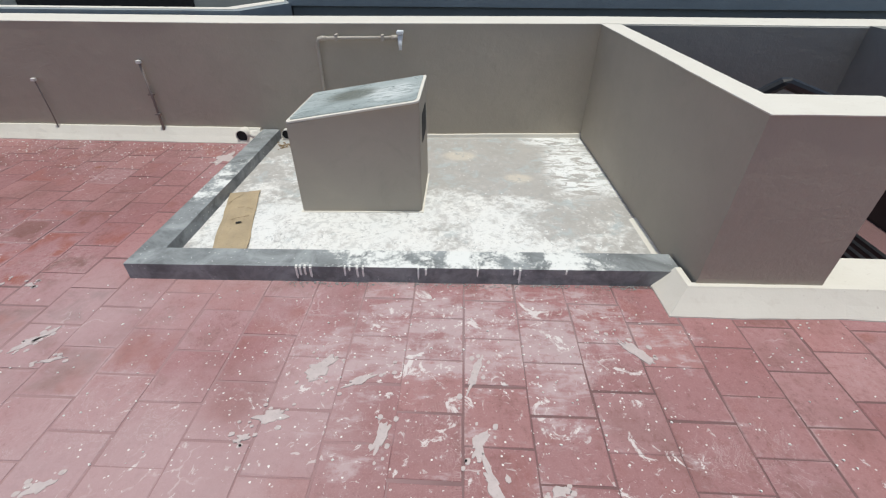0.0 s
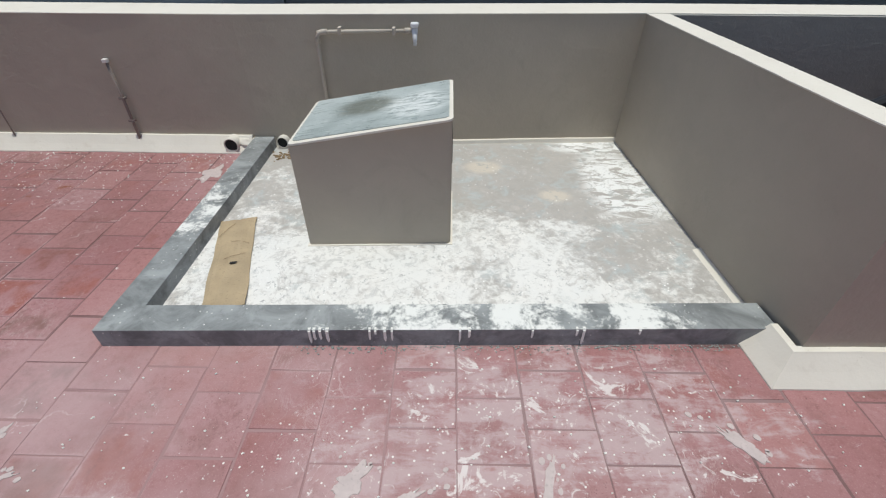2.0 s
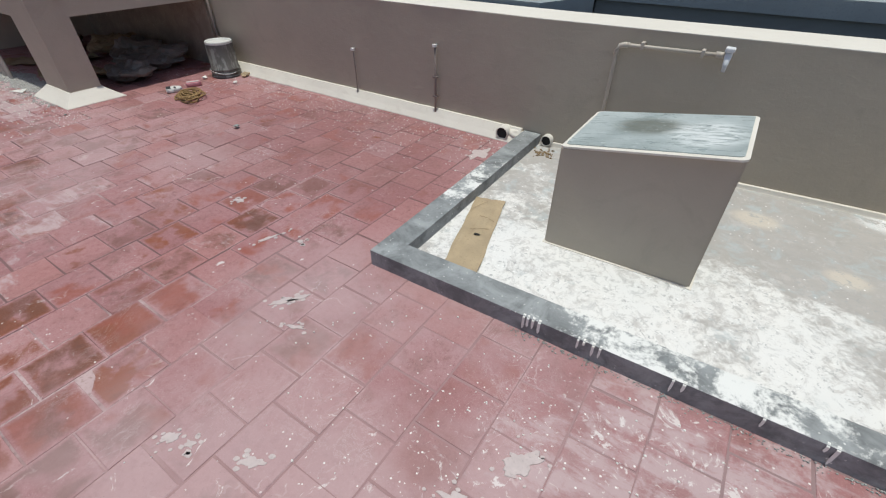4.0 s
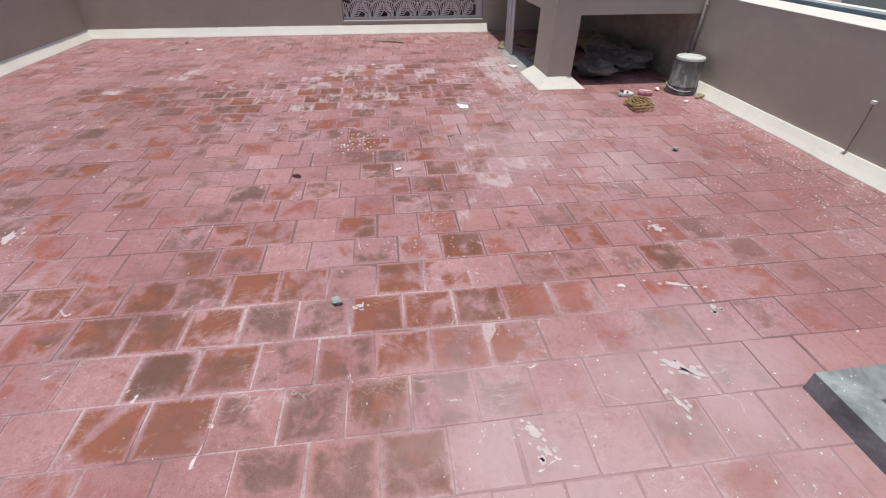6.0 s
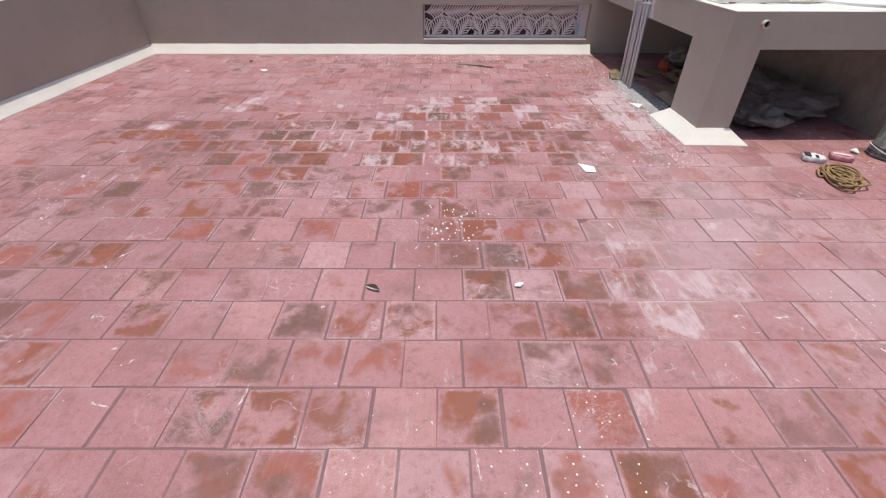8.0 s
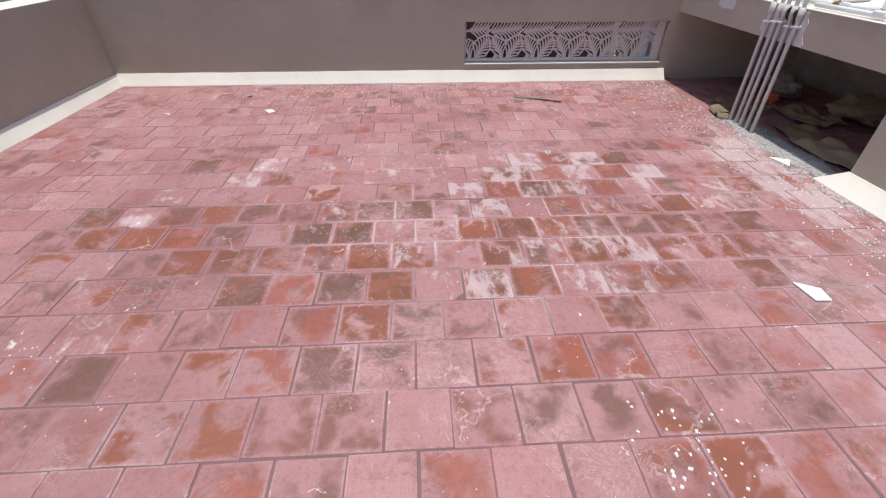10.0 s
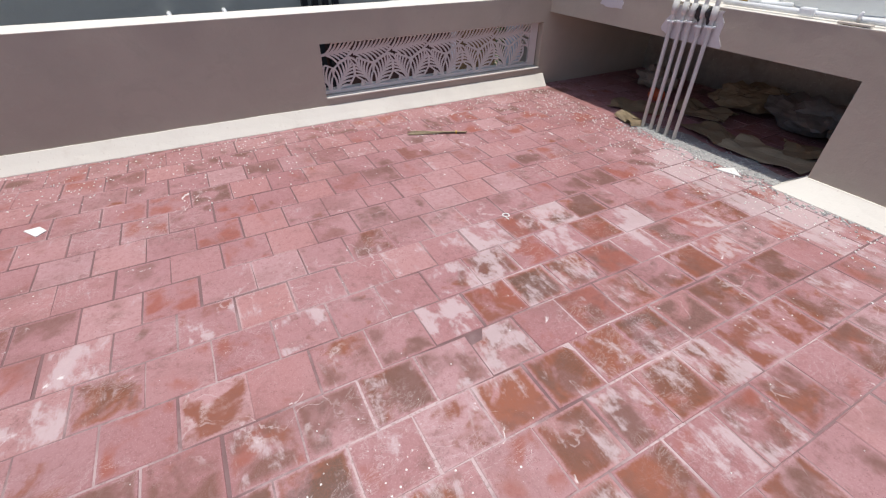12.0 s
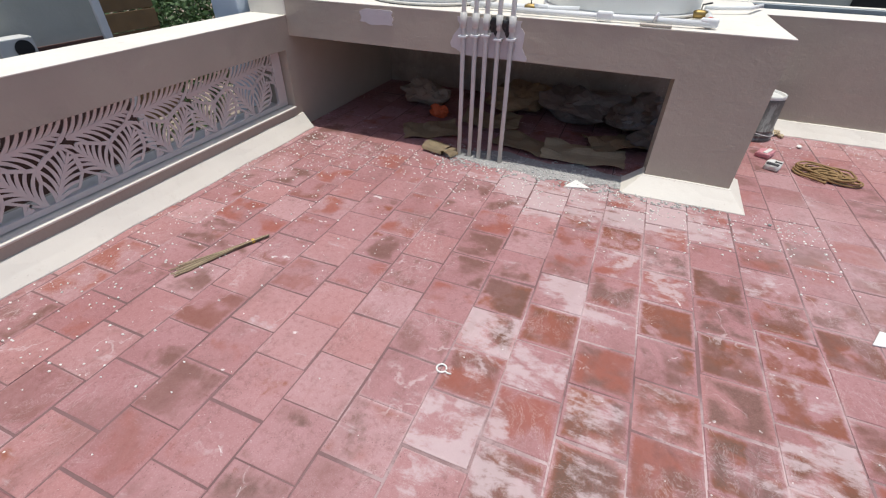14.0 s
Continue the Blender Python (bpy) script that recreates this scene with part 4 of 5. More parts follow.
def leaf_screen():
    x = WEST_X - 0.085
    y0, y1, z0, z1 = OPEN_Y0 + 0.01, OPEN_Y1 - 0.012, OPEN_Z0 + 0.024, OPEN_Z1 - 0.004
    root = thing("leaf_screen", "pale grey metal screen cut in a palm leaf pattern", "screen", (x, 0, 0))
    fw = 0.034
    part("bottom_rail", box((-0.014, y0, z0), (0.014, y1, z0 + fw), 0.002), SCREEN_PAINT, root)
    part("top_rail", box((-0.014, y0, z1 - 0.008), (0.014, y1, z1), 0.002), SCREEN_PAINT, root)
    part("stile", box((-0.014, y0, z0 + fw), (0.014, y0 + 0.012, z1 - 0.008), 0.002), SCREEN_PAINT, root)
    part("stile", box((-0.014, y1 - 0.10, z0 + fw), (0.014, y1, z1 - 0.008), 0.002), SCREEN_PAINT, root)
    area = (y0 + 0.006, y1 - 0.095, z0 + 0.02, z1 - 0.004)
    pitch = 0.40
    stems = []
    for k in range(-1, 8):
        c = y0 + 0.10 + k * pitch
        low = z0 + 0.01
        stems.append((Vector((c + 0.012, low)), Vector((c + 0.195, low + 0.255))))
        stems.append((Vector((c - 0.012, low)), Vector((c - 0.185, low + 0.285))))
        stems.append((Vector((c + 0.235, low + 0.325)), Vector((c + 0.23 + pitch - 0.05, low + 0.365))))
        stems.append((Vector((c + 0.19, low - 0.05)), Vector((c + 0.315, low + 0.07))))
    for i, (a, b) in enumerate(stems):
        if max(a.x, b.x) < area[0] or min(a.x, b.x) > area[1]:
            continue
        bm = palm_leaf(i, stems, area)
        if len(bm.faces) > 30:
            part("leaf", bm, SCREEN_PAINT, root)
        else:
            bm.free()


leaf_screen()


# ---- the water tanks and plumbing ----
def riser(x, i):
    root = thing("riser_pipe", "upright grey plastic water pipe fixed before the slab", "pipe", (x, PLAT_Y - 0.035 + 0.006 * (i % 2), 0.0), "five risers at the tank platform")
    part("pipe", tube([(0, 0.02, -0.005), (0.002, 0.012, 0.5), (0, 0, 1.0), (0, 0, 1.0 + 0.95)], 0.0165, 14), PVC_GREY, root, smooth=True)
    part("coupling", tube([(0, 0, 0.955), (0, 0, 0.99), (0, 0, 1.05)], [0.021, 0.024, 0.024], 14), PVC_GREY, root, smooth=True)
    part("clip", box((-0.03, -0.022, 0.89 + 0.01 * (i % 3)), (0.03, 0.03, 0.905 + 0.01 * (i % 3)), 0.003), PVC_WHITE, root)


for i, x in enumerate((-7.925, -7.838, -7.758, -7.672, -7.580)):
    riser(x, i)


def tank(x, y, r, h):
    root = thing("water_tank", "large white plastic water tank on the platform", "tank", (x, y, SLAB_Z1), "roof tanks")
    prof = [(0, 0.0), (r * 0.96, 0.0), (r, 0.03)]
    for k in range(1, 7):
        z = 0.03 + (h - 0.25) * k / 7
        prof += [(r, z - 0.02), (r * 1.012, z), (r, z + 0.02)]
    prof += [(r, h - 0.22), (r * 0.8, h - 0.05), (r * 0.3, h), (0, h)]
    part("shell", lathe(prof, 48), TANK_PLASTIC, root, smooth=True)
    part("lid", lathe([(0, h + 0.06), (0.2, h + 0.06), (0.23, h), (0.23, h - 0.03), (0, h - 0.03)], 32), TANK_PLASTIC, root)
    part("base_ring", lathe([(r * 1.02, 0.0), (r * 1.03, 0.012), (r * 0.99, 0.02), (r * 0.99, 0.0)], 48), PVC_GREY, root, "grey base rim")


tank(-8.42, 2.58, 0.50, 1.15)
tank(-6.98, 2.78, 0.55, 1.15)


def plumbing():
    z = SLAB_Z1 + 0.022
    root = thing("tank_plumbing", "white plastic pipes lying along the slab edge", "pipe", (0, 0, 0))
    part("pipe", tube([(-7.60, 2.05, z), (-7.02, 2.06, z), (-6.42, 2.08, z)], 0.018, 12), PVC_WHITE, root, smooth=True)
    part("pipe", tube([(-6.42, 2.08, z), (-6.40, 2.2, z), (-6.40, 2.62, z)], 0.02, 12), PVC_WHITE, root, smooth=True)
    part("pipe", tube([(-7.95, 2.16, z), (-7.45, 2.17, z + 0.005), (-7.2, 2.2, z + 0.01)], 0.02, 12), PVC_WHITE, root, smooth=True)
    part("pipe", tube([(-6.40, 2.75, z + 0.01), (-6.1, 2.9, z + 0.01), (-5.98, 3.2, z)], 0.014, 12), PVC_WHITE, root, smooth=True)
    for x, y in ((-7.02, 2.06), (-6.42, 2.09), (-7.45, 2.17)):
        part("tee", box((x - 0.05, y - 0.026, z - 0.02), (x + 0.05, y + 0.026, z + 0.03), 0.012), PVC_WHITE, root)
    for x, y in ((-7.52, 2.165), (-6.45, 2.45)):
        v = part("valve", tube([(x - 0.04, y, z), (x - 0.02, y, z + 0.004), (x + 0.02, y, z + 0.004), (x + 0.04, y, z)], [0.022, 0.027, 0.027, 0.022], 12), BRASS, root, "brass ball valve", smooth=True)
        part("lever", tube([(x, y, z + 0.02), (x, y, z + 0.06), (x + 0.05, y - 0.02, z + 0.075)], 0.006, 8), STEEL_DARK, v, "black lever")
    part("tap", tube([(-6.72, 2.06, z), (-6.72, 2.04, z + 0.018), (-6.71, 2.03, z + 0.045)], [0.014, 0.012, 0.008], 10), TAP_PLASTIC, root, "small pale tap", smooth=True)
    part("bracket", box((-6.80, 1.985, SLAB_Z1 - 0.002), (-6.62, 2.035, SLAB_Z1 + 0.010), 0.003), PVC_PAINTED, root)
    part("union", tube([(-6.42, 2.14, z), (-6.41, 2.19, z)], 0.026, 10), ORANGE_PLASTIC, root, "rust red union", smooth=True)


plumbing()


def tape_knot(x):
    root = thing("bin_bag_scrap", "scrap of black plastic tied round the pipes", "plastic scrap", (x, PLAT_Y - 0.03, 0.965))
    part("scrap", blob_mesh((0.035, 0.022, 0.05), 3 + x, 3, 0.8, at=(0, 0, -0.05)), STEEL_DARK, root)


tape_knot(-7.615)
tape_knot(-7.70)

root = thing("overflow_pipe", "open grey pipe end through the platform's side", "pipe", (PLAT_E, 2.225, 0.955))
bm = bmesh.new()
rings = []
for rr, xx in ((0.03, -0.03), (0.03, 0.035), (0.024, 0.035), (0.024, -0.02)):
    rings.append([bm.verts.new((xx, rr * math.cos(2 * math.pi * k / 20), rr * math.sin(2 * math.pi * k / 20))) for k in range(20)])
for a, b in zip(rings, rings[1:]):
    for k in range(20):
        bm.faces.new((a[k], a[(k + 1) % 20], b[(k + 1) % 20], b[k]))
part("sleeve", bm, PVC_PAINTED, root, smooth=True)
# dark disc inside the sleeve, coloured as the shade in the pipe
part("bore", tube([(0.004, 0, 0), (0.008, 0, 0)], 0.0245, 20), DARK_VOID, root)

root = thing("corner_pipe", "taupe painted pipe down the wall beside the platform", "pipe", (-5.93, 3.695, 0))
part("pipe", tube([(0, 0, 0.0), (0, 0, 0.5), (0, 0, 1.03)], 0.016, 12), PIPE_TAUPE, root, smooth=True)
for z in (0.35, 0.85):
    part("clip", box((-0.026, -0.01, z), (0.026, 0.024, z + 0.016), 0.003), PIPE_TAUPE, root)


# ---- loose things on the terrace ----
def upturned_bucket():
    root = thing("paint_bucket", "upturned grey bucket caked with cement and paint", "bucket", (-5.62, 3.50, 0.0), rz=20)
    k = 0.845
    prof = [(r * k, z * 1.06) for r, z in ((0.196, 0.0), (0.203, 0.004), (0.203, 0.022), (0.192, 0.026), (0.192, 0.04), (0.200, 0.044), (0.200, 0.056), (0.189, 0.060), (0.188, 0.078), (0.195, 0.082), (0.195, 0.092), (0.185, 0.097), (0.179, 0.33), (0.176, 0.362), (0.165, 0.365))]
    part("body", lathe(prof, 40), BUCKET, root, smooth=True)
    part("base", lathe([(r * k, z * 1.06) for r, z in ((0, 0.352), (0.150, 0.352), (0.163, 0.366), (0.174, 0.370), (0.1785, 0.362), (0.1795, 0.345))], 40), PACK_WHITE, root, "dusty whitish bucket bottom", smooth=False)
    hoop = [(0.176 * math.cos(radians(a)), 0.176 * math.sin(radians(a)), 0.070 + 0.02 * math.sin(radians(a * 2))) for a in range(200, 345, 8)]
    part("handle", tube(hoop, 0.0028, 8), PVC_WHITE, root, "thin wire handle", smooth=True)


upturned_bucket()


def rope_coil():
    root = thing("rope", "loose coil of tan coir rope on the tiles", "rope", (-5.22, 2.75, 0.0), rz=-22)
    rng = random.Random(3)
    loops = [(rng.uniform(-0.10, 0.13), rng.uniform(-0.07, 0.07), rng.uniform(0.06, 0.16), rng.uniform(0.04, 0.10), rng.uniform(-0.7, 0.7)) for k in range(13)]
    pts = []
    for k in range(12 * 26):
        n, f = divmod(k, 26)
        f /= 26
        cx, cy, ra, rb, tilt = [a + (b - a) * f for a, b in zip(loops[n], loops[n + 1])]
        a = 2 * math.pi * f + 0.7 * n
        u, v = ra * math.cos(a), rb * math.sin(a)
        pts.append((cx + u * math.cos(tilt) - v * math.sin(tilt), cy + u * math.sin(tilt) + v * math.cos(tilt), 0.009 + 0.0028 * n + 0.010 * math.sin(a * 1.5 + n) ** 2))
    part("coil", tube(pts, 0.0075, 8), ROPE, root, smooth=True)


rope_coil()


def packet(x, y, rz, material, label, marks):
    root = thing("packet", label, "packet", (x, y, 0.0), "crumpled packets", rz)
    bm = box((-0.08, -0.052, 0.0), (0.08, 0.052, 0.045), 0.012)
    bmesh.ops.subdivide_edges(bm, edges=bm.edges[:], cuts=3, use_grid_fill=True)
    for v in bm.verts:
        v.co += noise.noise_vector(v.co * 26 + Vector((x, y, 0))) * 0.010
        v.co.z = max(0.0, v.co.z)
    part("bag", bm, material, root)
    if marks:
        part("print", box((-0.075, -0.045, 0.047), (-0.03, 0.04, 0.0525), 0.002), INK, root, "black printed block")
        part("print", box((0.0, -0.05, 0.047), (0.02, 0.0, 0.0525), 0.002), INK, root, "black printed block")
    else:
        part("print", box((-0.07, -0.03, 0.047), (0.06, 0.0, 0.0525), 0.002), PACK_WHITE, root, "white printed band")


packet(-5.545, 2.785, 65, PACK_WHITE, "crushed white cement packet with black print", True)
packet(-5.565, 3.03, 60, PACK_PINK, "crushed pink and white packet", False)


def flat_chip(name, x, y, rz, outline, thick, material, label, category, z=0.0, tilt=0.0):
    bm = prism(outline, 0.0, thick)
    bmesh.ops.bevel(bm, geom=bm.edges[:], offset=min(0.0015, thick * 0.3), segments=1, affect="EDGES")
    ob = part(name, bm, material)
    ob.matrix_world = pose(x, y, z, tilt, 0, rz)
    return tagged(ob, label, category)


flat_chip("tile_shard", -5.40, 0.87, 25, [(-0.085, -0.03), (0.06, -0.075), (0.10, 0.0), (0.02, 0.05)], 0.009, CHIP, "broken white tile shard lying on the red tiles", "tile shard")
flat_chip("tile_shard", -6.955, 1.83, 10, [(-0.09, -0.06), (0.10, -0.04), (0.0, 0.07)], 0.009, CHIP, "triangular white tile shard before the platform", "tile shard")
flat_chip("tile_shard", -8.40, -2.74, 40, [(-0.07, -0.03), (0.06, -0.04), (0.05, 0.03), (-0.03, 0.04)], 0.008, CHIP, "small white tile shard on the red tiles", "tile shard")
ring_pts = [(0.021 * math.cos(radians(a)), 0.021 * math.sin(radians(a)), 0.005) for a in range(0, 345, 12)] + [(0.033, -0.014, 0.004), (0.048, -0.010, 0.004)]
ob = part("plastic_ring", tube(ring_pts, 0.004, 8), CHIP, smooth=True)
ob.matrix_world = pose(-7.225, -0.09, 0.001)
tagged(ob, "white plastic ring with a short tail", "ring")


def pebble(x, y, s, seed, material=STONE, label="small grey stone chip on the tiles", name="stone"):
    ob = part(name, blob_mesh((s, s * 0.75, s * 0.5), seed, 2, 0.7), material)
    ob.matrix_world = pose(x, y, 0.0, 0, 0, seed * 47 % 360)
    tagged(ob, label, "stone", "stones on the terrace")


pebble(-2.483, -0.27, 0.032, 1)
pebble(-3.95, 0.11, 0.02, 2, CHIP, "small pale stone chip on the tiles")
pebble(-4.055, 2.517, 0.03, 3)
pebble(-5.25, 3.35, 0.025, 5, CHIP, "white mortar crumb beside the bucket")
pebble(-5.72, 1.78, 0.012, 6)
pebble(-5.70, 3.25, 0.035, 7, CHIP, "white mortar crumb beside the bucket")
pebble(-8.9, -3.1, 0.03, 8)
pebble(-5.40, 3.60, 0.05, 9, CARD, "lump of tan mortar behind the bucket")
pebble(-5.36, 3.55, 0.03, 10, CARD, "lump of tan mortar behind the bucket")


def dry_leaf(x, y, rz, s):
    root = thing("dry_leaf", "dry dark folded leaf on the tiles", "leaf", (x, y, 0.0), rz=rz)
    for sgn in (1, -1):
        bm = bmesh.new()
        rows = []
        for k in range(7):
            f = k / 6
            w = math.sin(math.pi * min(1, 0.12 + f * 0.86)) * 0.45
            rows.append([bm.verts.new((s * (f * 2 - 1), 0, 0.004 + s * 0.18 * f)), bm.verts.new((s * (f * 2 - 1), sgn * s * w, 0.004 + s * (0.18 * f + 0.55 * w)))])
        for a, b in zip(rows, rows[1:]):
            bm.faces.new((a[0], a[1], b[1], b[0]))
        bmesh.ops.solidify(bm, geom=bm.faces[:], thickness=0.002)
        part("blade", bm, LEAF_DRY if sgn > 0 else CHIP, root, "" if sgn > 0 else "pale underside")


dry_leaf(-3.925, -0.67, 60, 0.045)


def broom():
    root = thing("stick_broom", "thin bundle of dry broom sticks on the tiles", "broom", (-8.66, 0.17, 0.0), rz=64)
    rng = random.Random(11)
    for i in range(24):
        a, b = rng.uniform(-0.010, 0.010), rng.uniform(-0.045, 0.045)
        z = 0.005 + rng.random() * 0.014
        pts = [(0.24 + rng.uniform(-0.03, 0.02), a, z), (0.1, a * 1.1, z + 0.002), (-0.1, (a + b) / 2, z * 0.8), (-0.26 + rng.uniform(-0.04, 0.05), b, max(0.003, z * 0.5))]
        part("stick", tube(pts, 0.0022, 5), STRAW if i % 3 else CARD, root)
    part("binding", tube([(0.15, 0, 0.013), (0.165, 0, 0.013)], 0.0135, 10), TAPE, root, "yellow tape binding")


broom()


def sheet(w, d, nx, ny, lift, seed, thick=0.004, ragged=0.10):
    """A warped sheet with torn edges, lying on z = 0."""
    bm = bmesh.new()
    top, low = [], []
    for j in range(ny + 1):
        row_t, row_l = [], []
        for i in range(nx + 1):
            u, v = i / nx - 0.5, j / ny - 0.5
            p = Vector((u * w, v * d, 0))
            if i in (0, nx) or j in (0, ny):
                off = noise.noise_vector(Vector((u * 7, v * 7, seed))) * ragged * min(w, d) * 0.5
                p += Vector((off.x, off.y, 0))
            z = lift * max(0.0, noise.noise(Vector((u * 3.1 + seed, v * 3.1, seed * 1.7))) + 0.12 + 0.5 * (abs(u) * abs(v)))
            row_l.append(bm.verts.new((p.x, p.y, z)))
            row_t.append(bm.verts.new((p.x, p.y, z + thick)))
        top.append(row_t)
        low.append(row_l)
    for j in range(ny):
        for i in range(nx):
            bm.faces.new((top[j][i], top[j][i + 1], top[j + 1][i + 1], top[j + 1][i]))
            bm.faces.new((low[j][i], low[j + 1][i], low[j + 1][i + 1], low[j][i + 1]))
    for i in range(nx):
        bm.faces.new((low[0][i], low[0][i + 1], top[0][i + 1], top[0][i]))
        bm.faces.new((low[ny][i + 1], low[ny][i], top[ny][i], top[ny][i + 1]))
    for j in range(ny):
        bm.faces.new((low[j + 1][0], low[j][0], top[j][0], top[j + 1][0]))
        bm.faces.new((low[j][nx], low[j + 1][nx], top[j + 1][nx], top[j][nx]))
    return bm


def cardboard(x, y, z, rz, w, d, lift, seed, material, label, ry=0.0):
    ob = part("cardboard_sheet", sheet(w, d, 16, 12, lift, seed), material)
    ob.matrix_world = pose(x, y, z, 0, ry, rz)
    return tagged(ob, label, "cardboard", "cardboard scraps")


# strip of cardboard in the bay, with a torn hole mark
root = thing("cardboard_strip", "flat strip of torn brown cardboard on the screed", "cardboard", (-1.385, 2.30, 0.018), rz=16)
bm = sheet(0.20, 0.78, 10, 30, 0.022, 2.4, 0.004, 0.09)
part("board", bm, CARD, root)
part("tear", blob_mesh((0.020, 0.008, 0.003), 5, 2, 0.8, at=(0.01, -0.04, 0.008)), DARK_VOID, root, "dark torn hole")
for a, b in (((-0.08, -0.02), (0.07, 0.03)), ((-0.02, 0.16), (0.08, 0.12)), ((-0.09, 0.22), (-0.01, 0.34))):
    part("crease", tube([(a[0], a[1], 0.013), ((a[0] + b[0]) / 2, (a[1] + b[1]) / 2 + 0.01, 0.0135), (b[0], b[1], 0.013)], 0.0012, 5), CARD_DARK, root)

cardboard(-6.98, 2.36, 0.012, 4, 0.66, 0.40, 0.055, 1.2, CARD, "large warped brown cardboard sheet under the platform")
cardboard(-7.50, 2.38, 0.006, -18, 0.50, 0.34, 0.05, 5.7, CARD_DARK, "worn brown cardboard sheet under the platform")
cardboard(-6.78, 2.62, 0.05, 30, 0.42, 0.32, 0.07, 8.1, CARD_DARK, "worn brown cardboard sheet leaning on the heap")
cardboard(-8.35, 2.35, 0.004, 30, 0.5, 0.36, 0.06, 3.9, CARD_DARK, "worn brown cardboard sheet under the platform")
cardboard(-7.9, 2.75, 0.02, 5, 0.55, 0.36, 0.09, 6.6, CARD_DARK, "worn brown cardboard sheet under the platform")


def folded_scrap(x, y, rz, s, label):
    root = thing("cardboard_scrap", label, "cardboard", (x, y, 0.0), "cardboard scraps", rz)
    bm = bmesh.new()
    rows = []
    for k in range(9):
        f = k / 8
        a = math.pi * 1.15 * f
        rows.append([bm.verts.new((-s * math.cos(a) * (1 - 0.25 * f), yy * s, 0.003 + s * 0.5 * math.sin(a) * (0.8 + 0.2 * yy) + 0.0 * f)) for yy in (-1.0, -0.3, 0.4, 1.1)])
    for a, b in zip(rows, rows[1:]):
        for j in range(3):
            bm.faces.new((a[j], a[j + 1], b[j + 1], b[j]))
    bmesh.ops.solidify(bm, geom=bm.faces[:], thickness=0.006)
    lo = min(v.co.z for v in bm.verts)
    for v in bm.verts:
        v.co.z -= lo
    part("board", bm, CARD, root)


folded_scrap(-8.12, 1.98, 75, 0.095, "folded scrap of pale cardboard beside the pipes")
folded_scrap(-8.00, 1.94, 160, 0.07, "folded scrap of pale cardboard beside the pipes")


def heap(x, y, size, seed, material, label, name, category):
    bm = blob_mesh(size, seed, 4, 0.55)
    for v in bm.verts:
        k = noise.noise(v.co * 7.0 + Vector((seed, 0, 0))) + 0.6 * noise.noise(v.co * 17.0)
        v.co += Vector((v.co.x, v.co.y, v.co.z + 0.05)).normalized() * 0.055 * k
        v.co.z = max(0.0, v.co.z)
    ob = part(name, bm, material)
    ob.matrix_world = pose(x, y, 0.0, 0, 0, seed * 31)
    return tagged(ob, label, category, "rubbish under the platform")


heap(-6.60, 3.20, (0.34, 0.28, 0.11), 2, SHEETING, "crumpled dusty plastic sheeting heaped under the platform", "crumpled_plastic", "plastic sheeting")
heap(-7.15, 3.25, (0.42, 0.28, 0.13), 5, SHEETING, "crumpled dusty plastic sheeting heaped under the platform", "crumpled_plastic", "plastic sheeting")
heap(-7.75, 3.30, (0.35, 0.25, 0.13), 7, CARD_DARK, "crumpled brown paper heaped under the platform", "crumpled_paper", "paper")
heap(-6.35, 2.75, (0.22, 0.25, 0.10), 9, SHEETING, "crumpled dusty plastic sheeting heaped under the platform", "crumpled_plastic", "plastic sheeting")
heap(-8.72, 3.05, (0.27, 0.17, 0.10), 11, SACK, "dusty brown sack lying under the platform", "sack", "sack")
heap(-8.42, 2.72, (0.075, 0.06, 0.05), 12, ORANGE_PLASTIC, "small orange plastic bag under the platform", "plastic_bag", "bag")


def paint_splash(x, y, rz, w, d, seed, drops=7):
    """Dried white paint on the tiles: a ragged film with a few drops flung from it."""
    root = thing("paint_splash", "dried white paint splash on the red tiles", "paint", (x, y, 0.0), "paint splashes", rz)
    rng = random.Random(seed)
    n = 44

    def film(cx, cy, a, b, rough, z):
        bm = bmesh.new()
        ring = []
        for k in range(n):
            t = 2 * math.pi * k / n
            u = Vector((math.cos(t) * 1.7 + seed, math.sin(t) * 1.7, seed * 0.7))
            r = max(0.25, 1 + rough * (noise.noise(u) + 0.35 * noise.noise(u * 2.7) + 0.25 * noise.noise(u * 6.1)))
            ring.append((cx + a * r * math.cos(t), cy + b * r * math.sin(t)))
        top = [bm.verts.new((px, py, z)) for px, py in ring]
        low = [bm.verts.new((cx + (px - cx) * 1.04, cy + (py - cy) * 1.04, -0.001)) for px, py in ring]
        bm.faces.new(top)
        for k in range(n):
            bm.faces.new((low[k], low[(k + 1) % n], top[(k + 1) % n], top[k]))
        return bm

    part("film", film(0, 0, w / 2, d / 2, 0.75, 0.0028), SPLASH, root)
    for k in range(drops):
        a = rng.uniform(0, 6.28)
        r = rng.uniform(0.7, 1.5)
        q = rng.uniform(0.005, 0.014)
        part("drop", film(w * r * math.cos(a) * 0.8, d * r * math.sin(a), q, q * 0.8, 0.2, 0.0024), SPLASH, root)


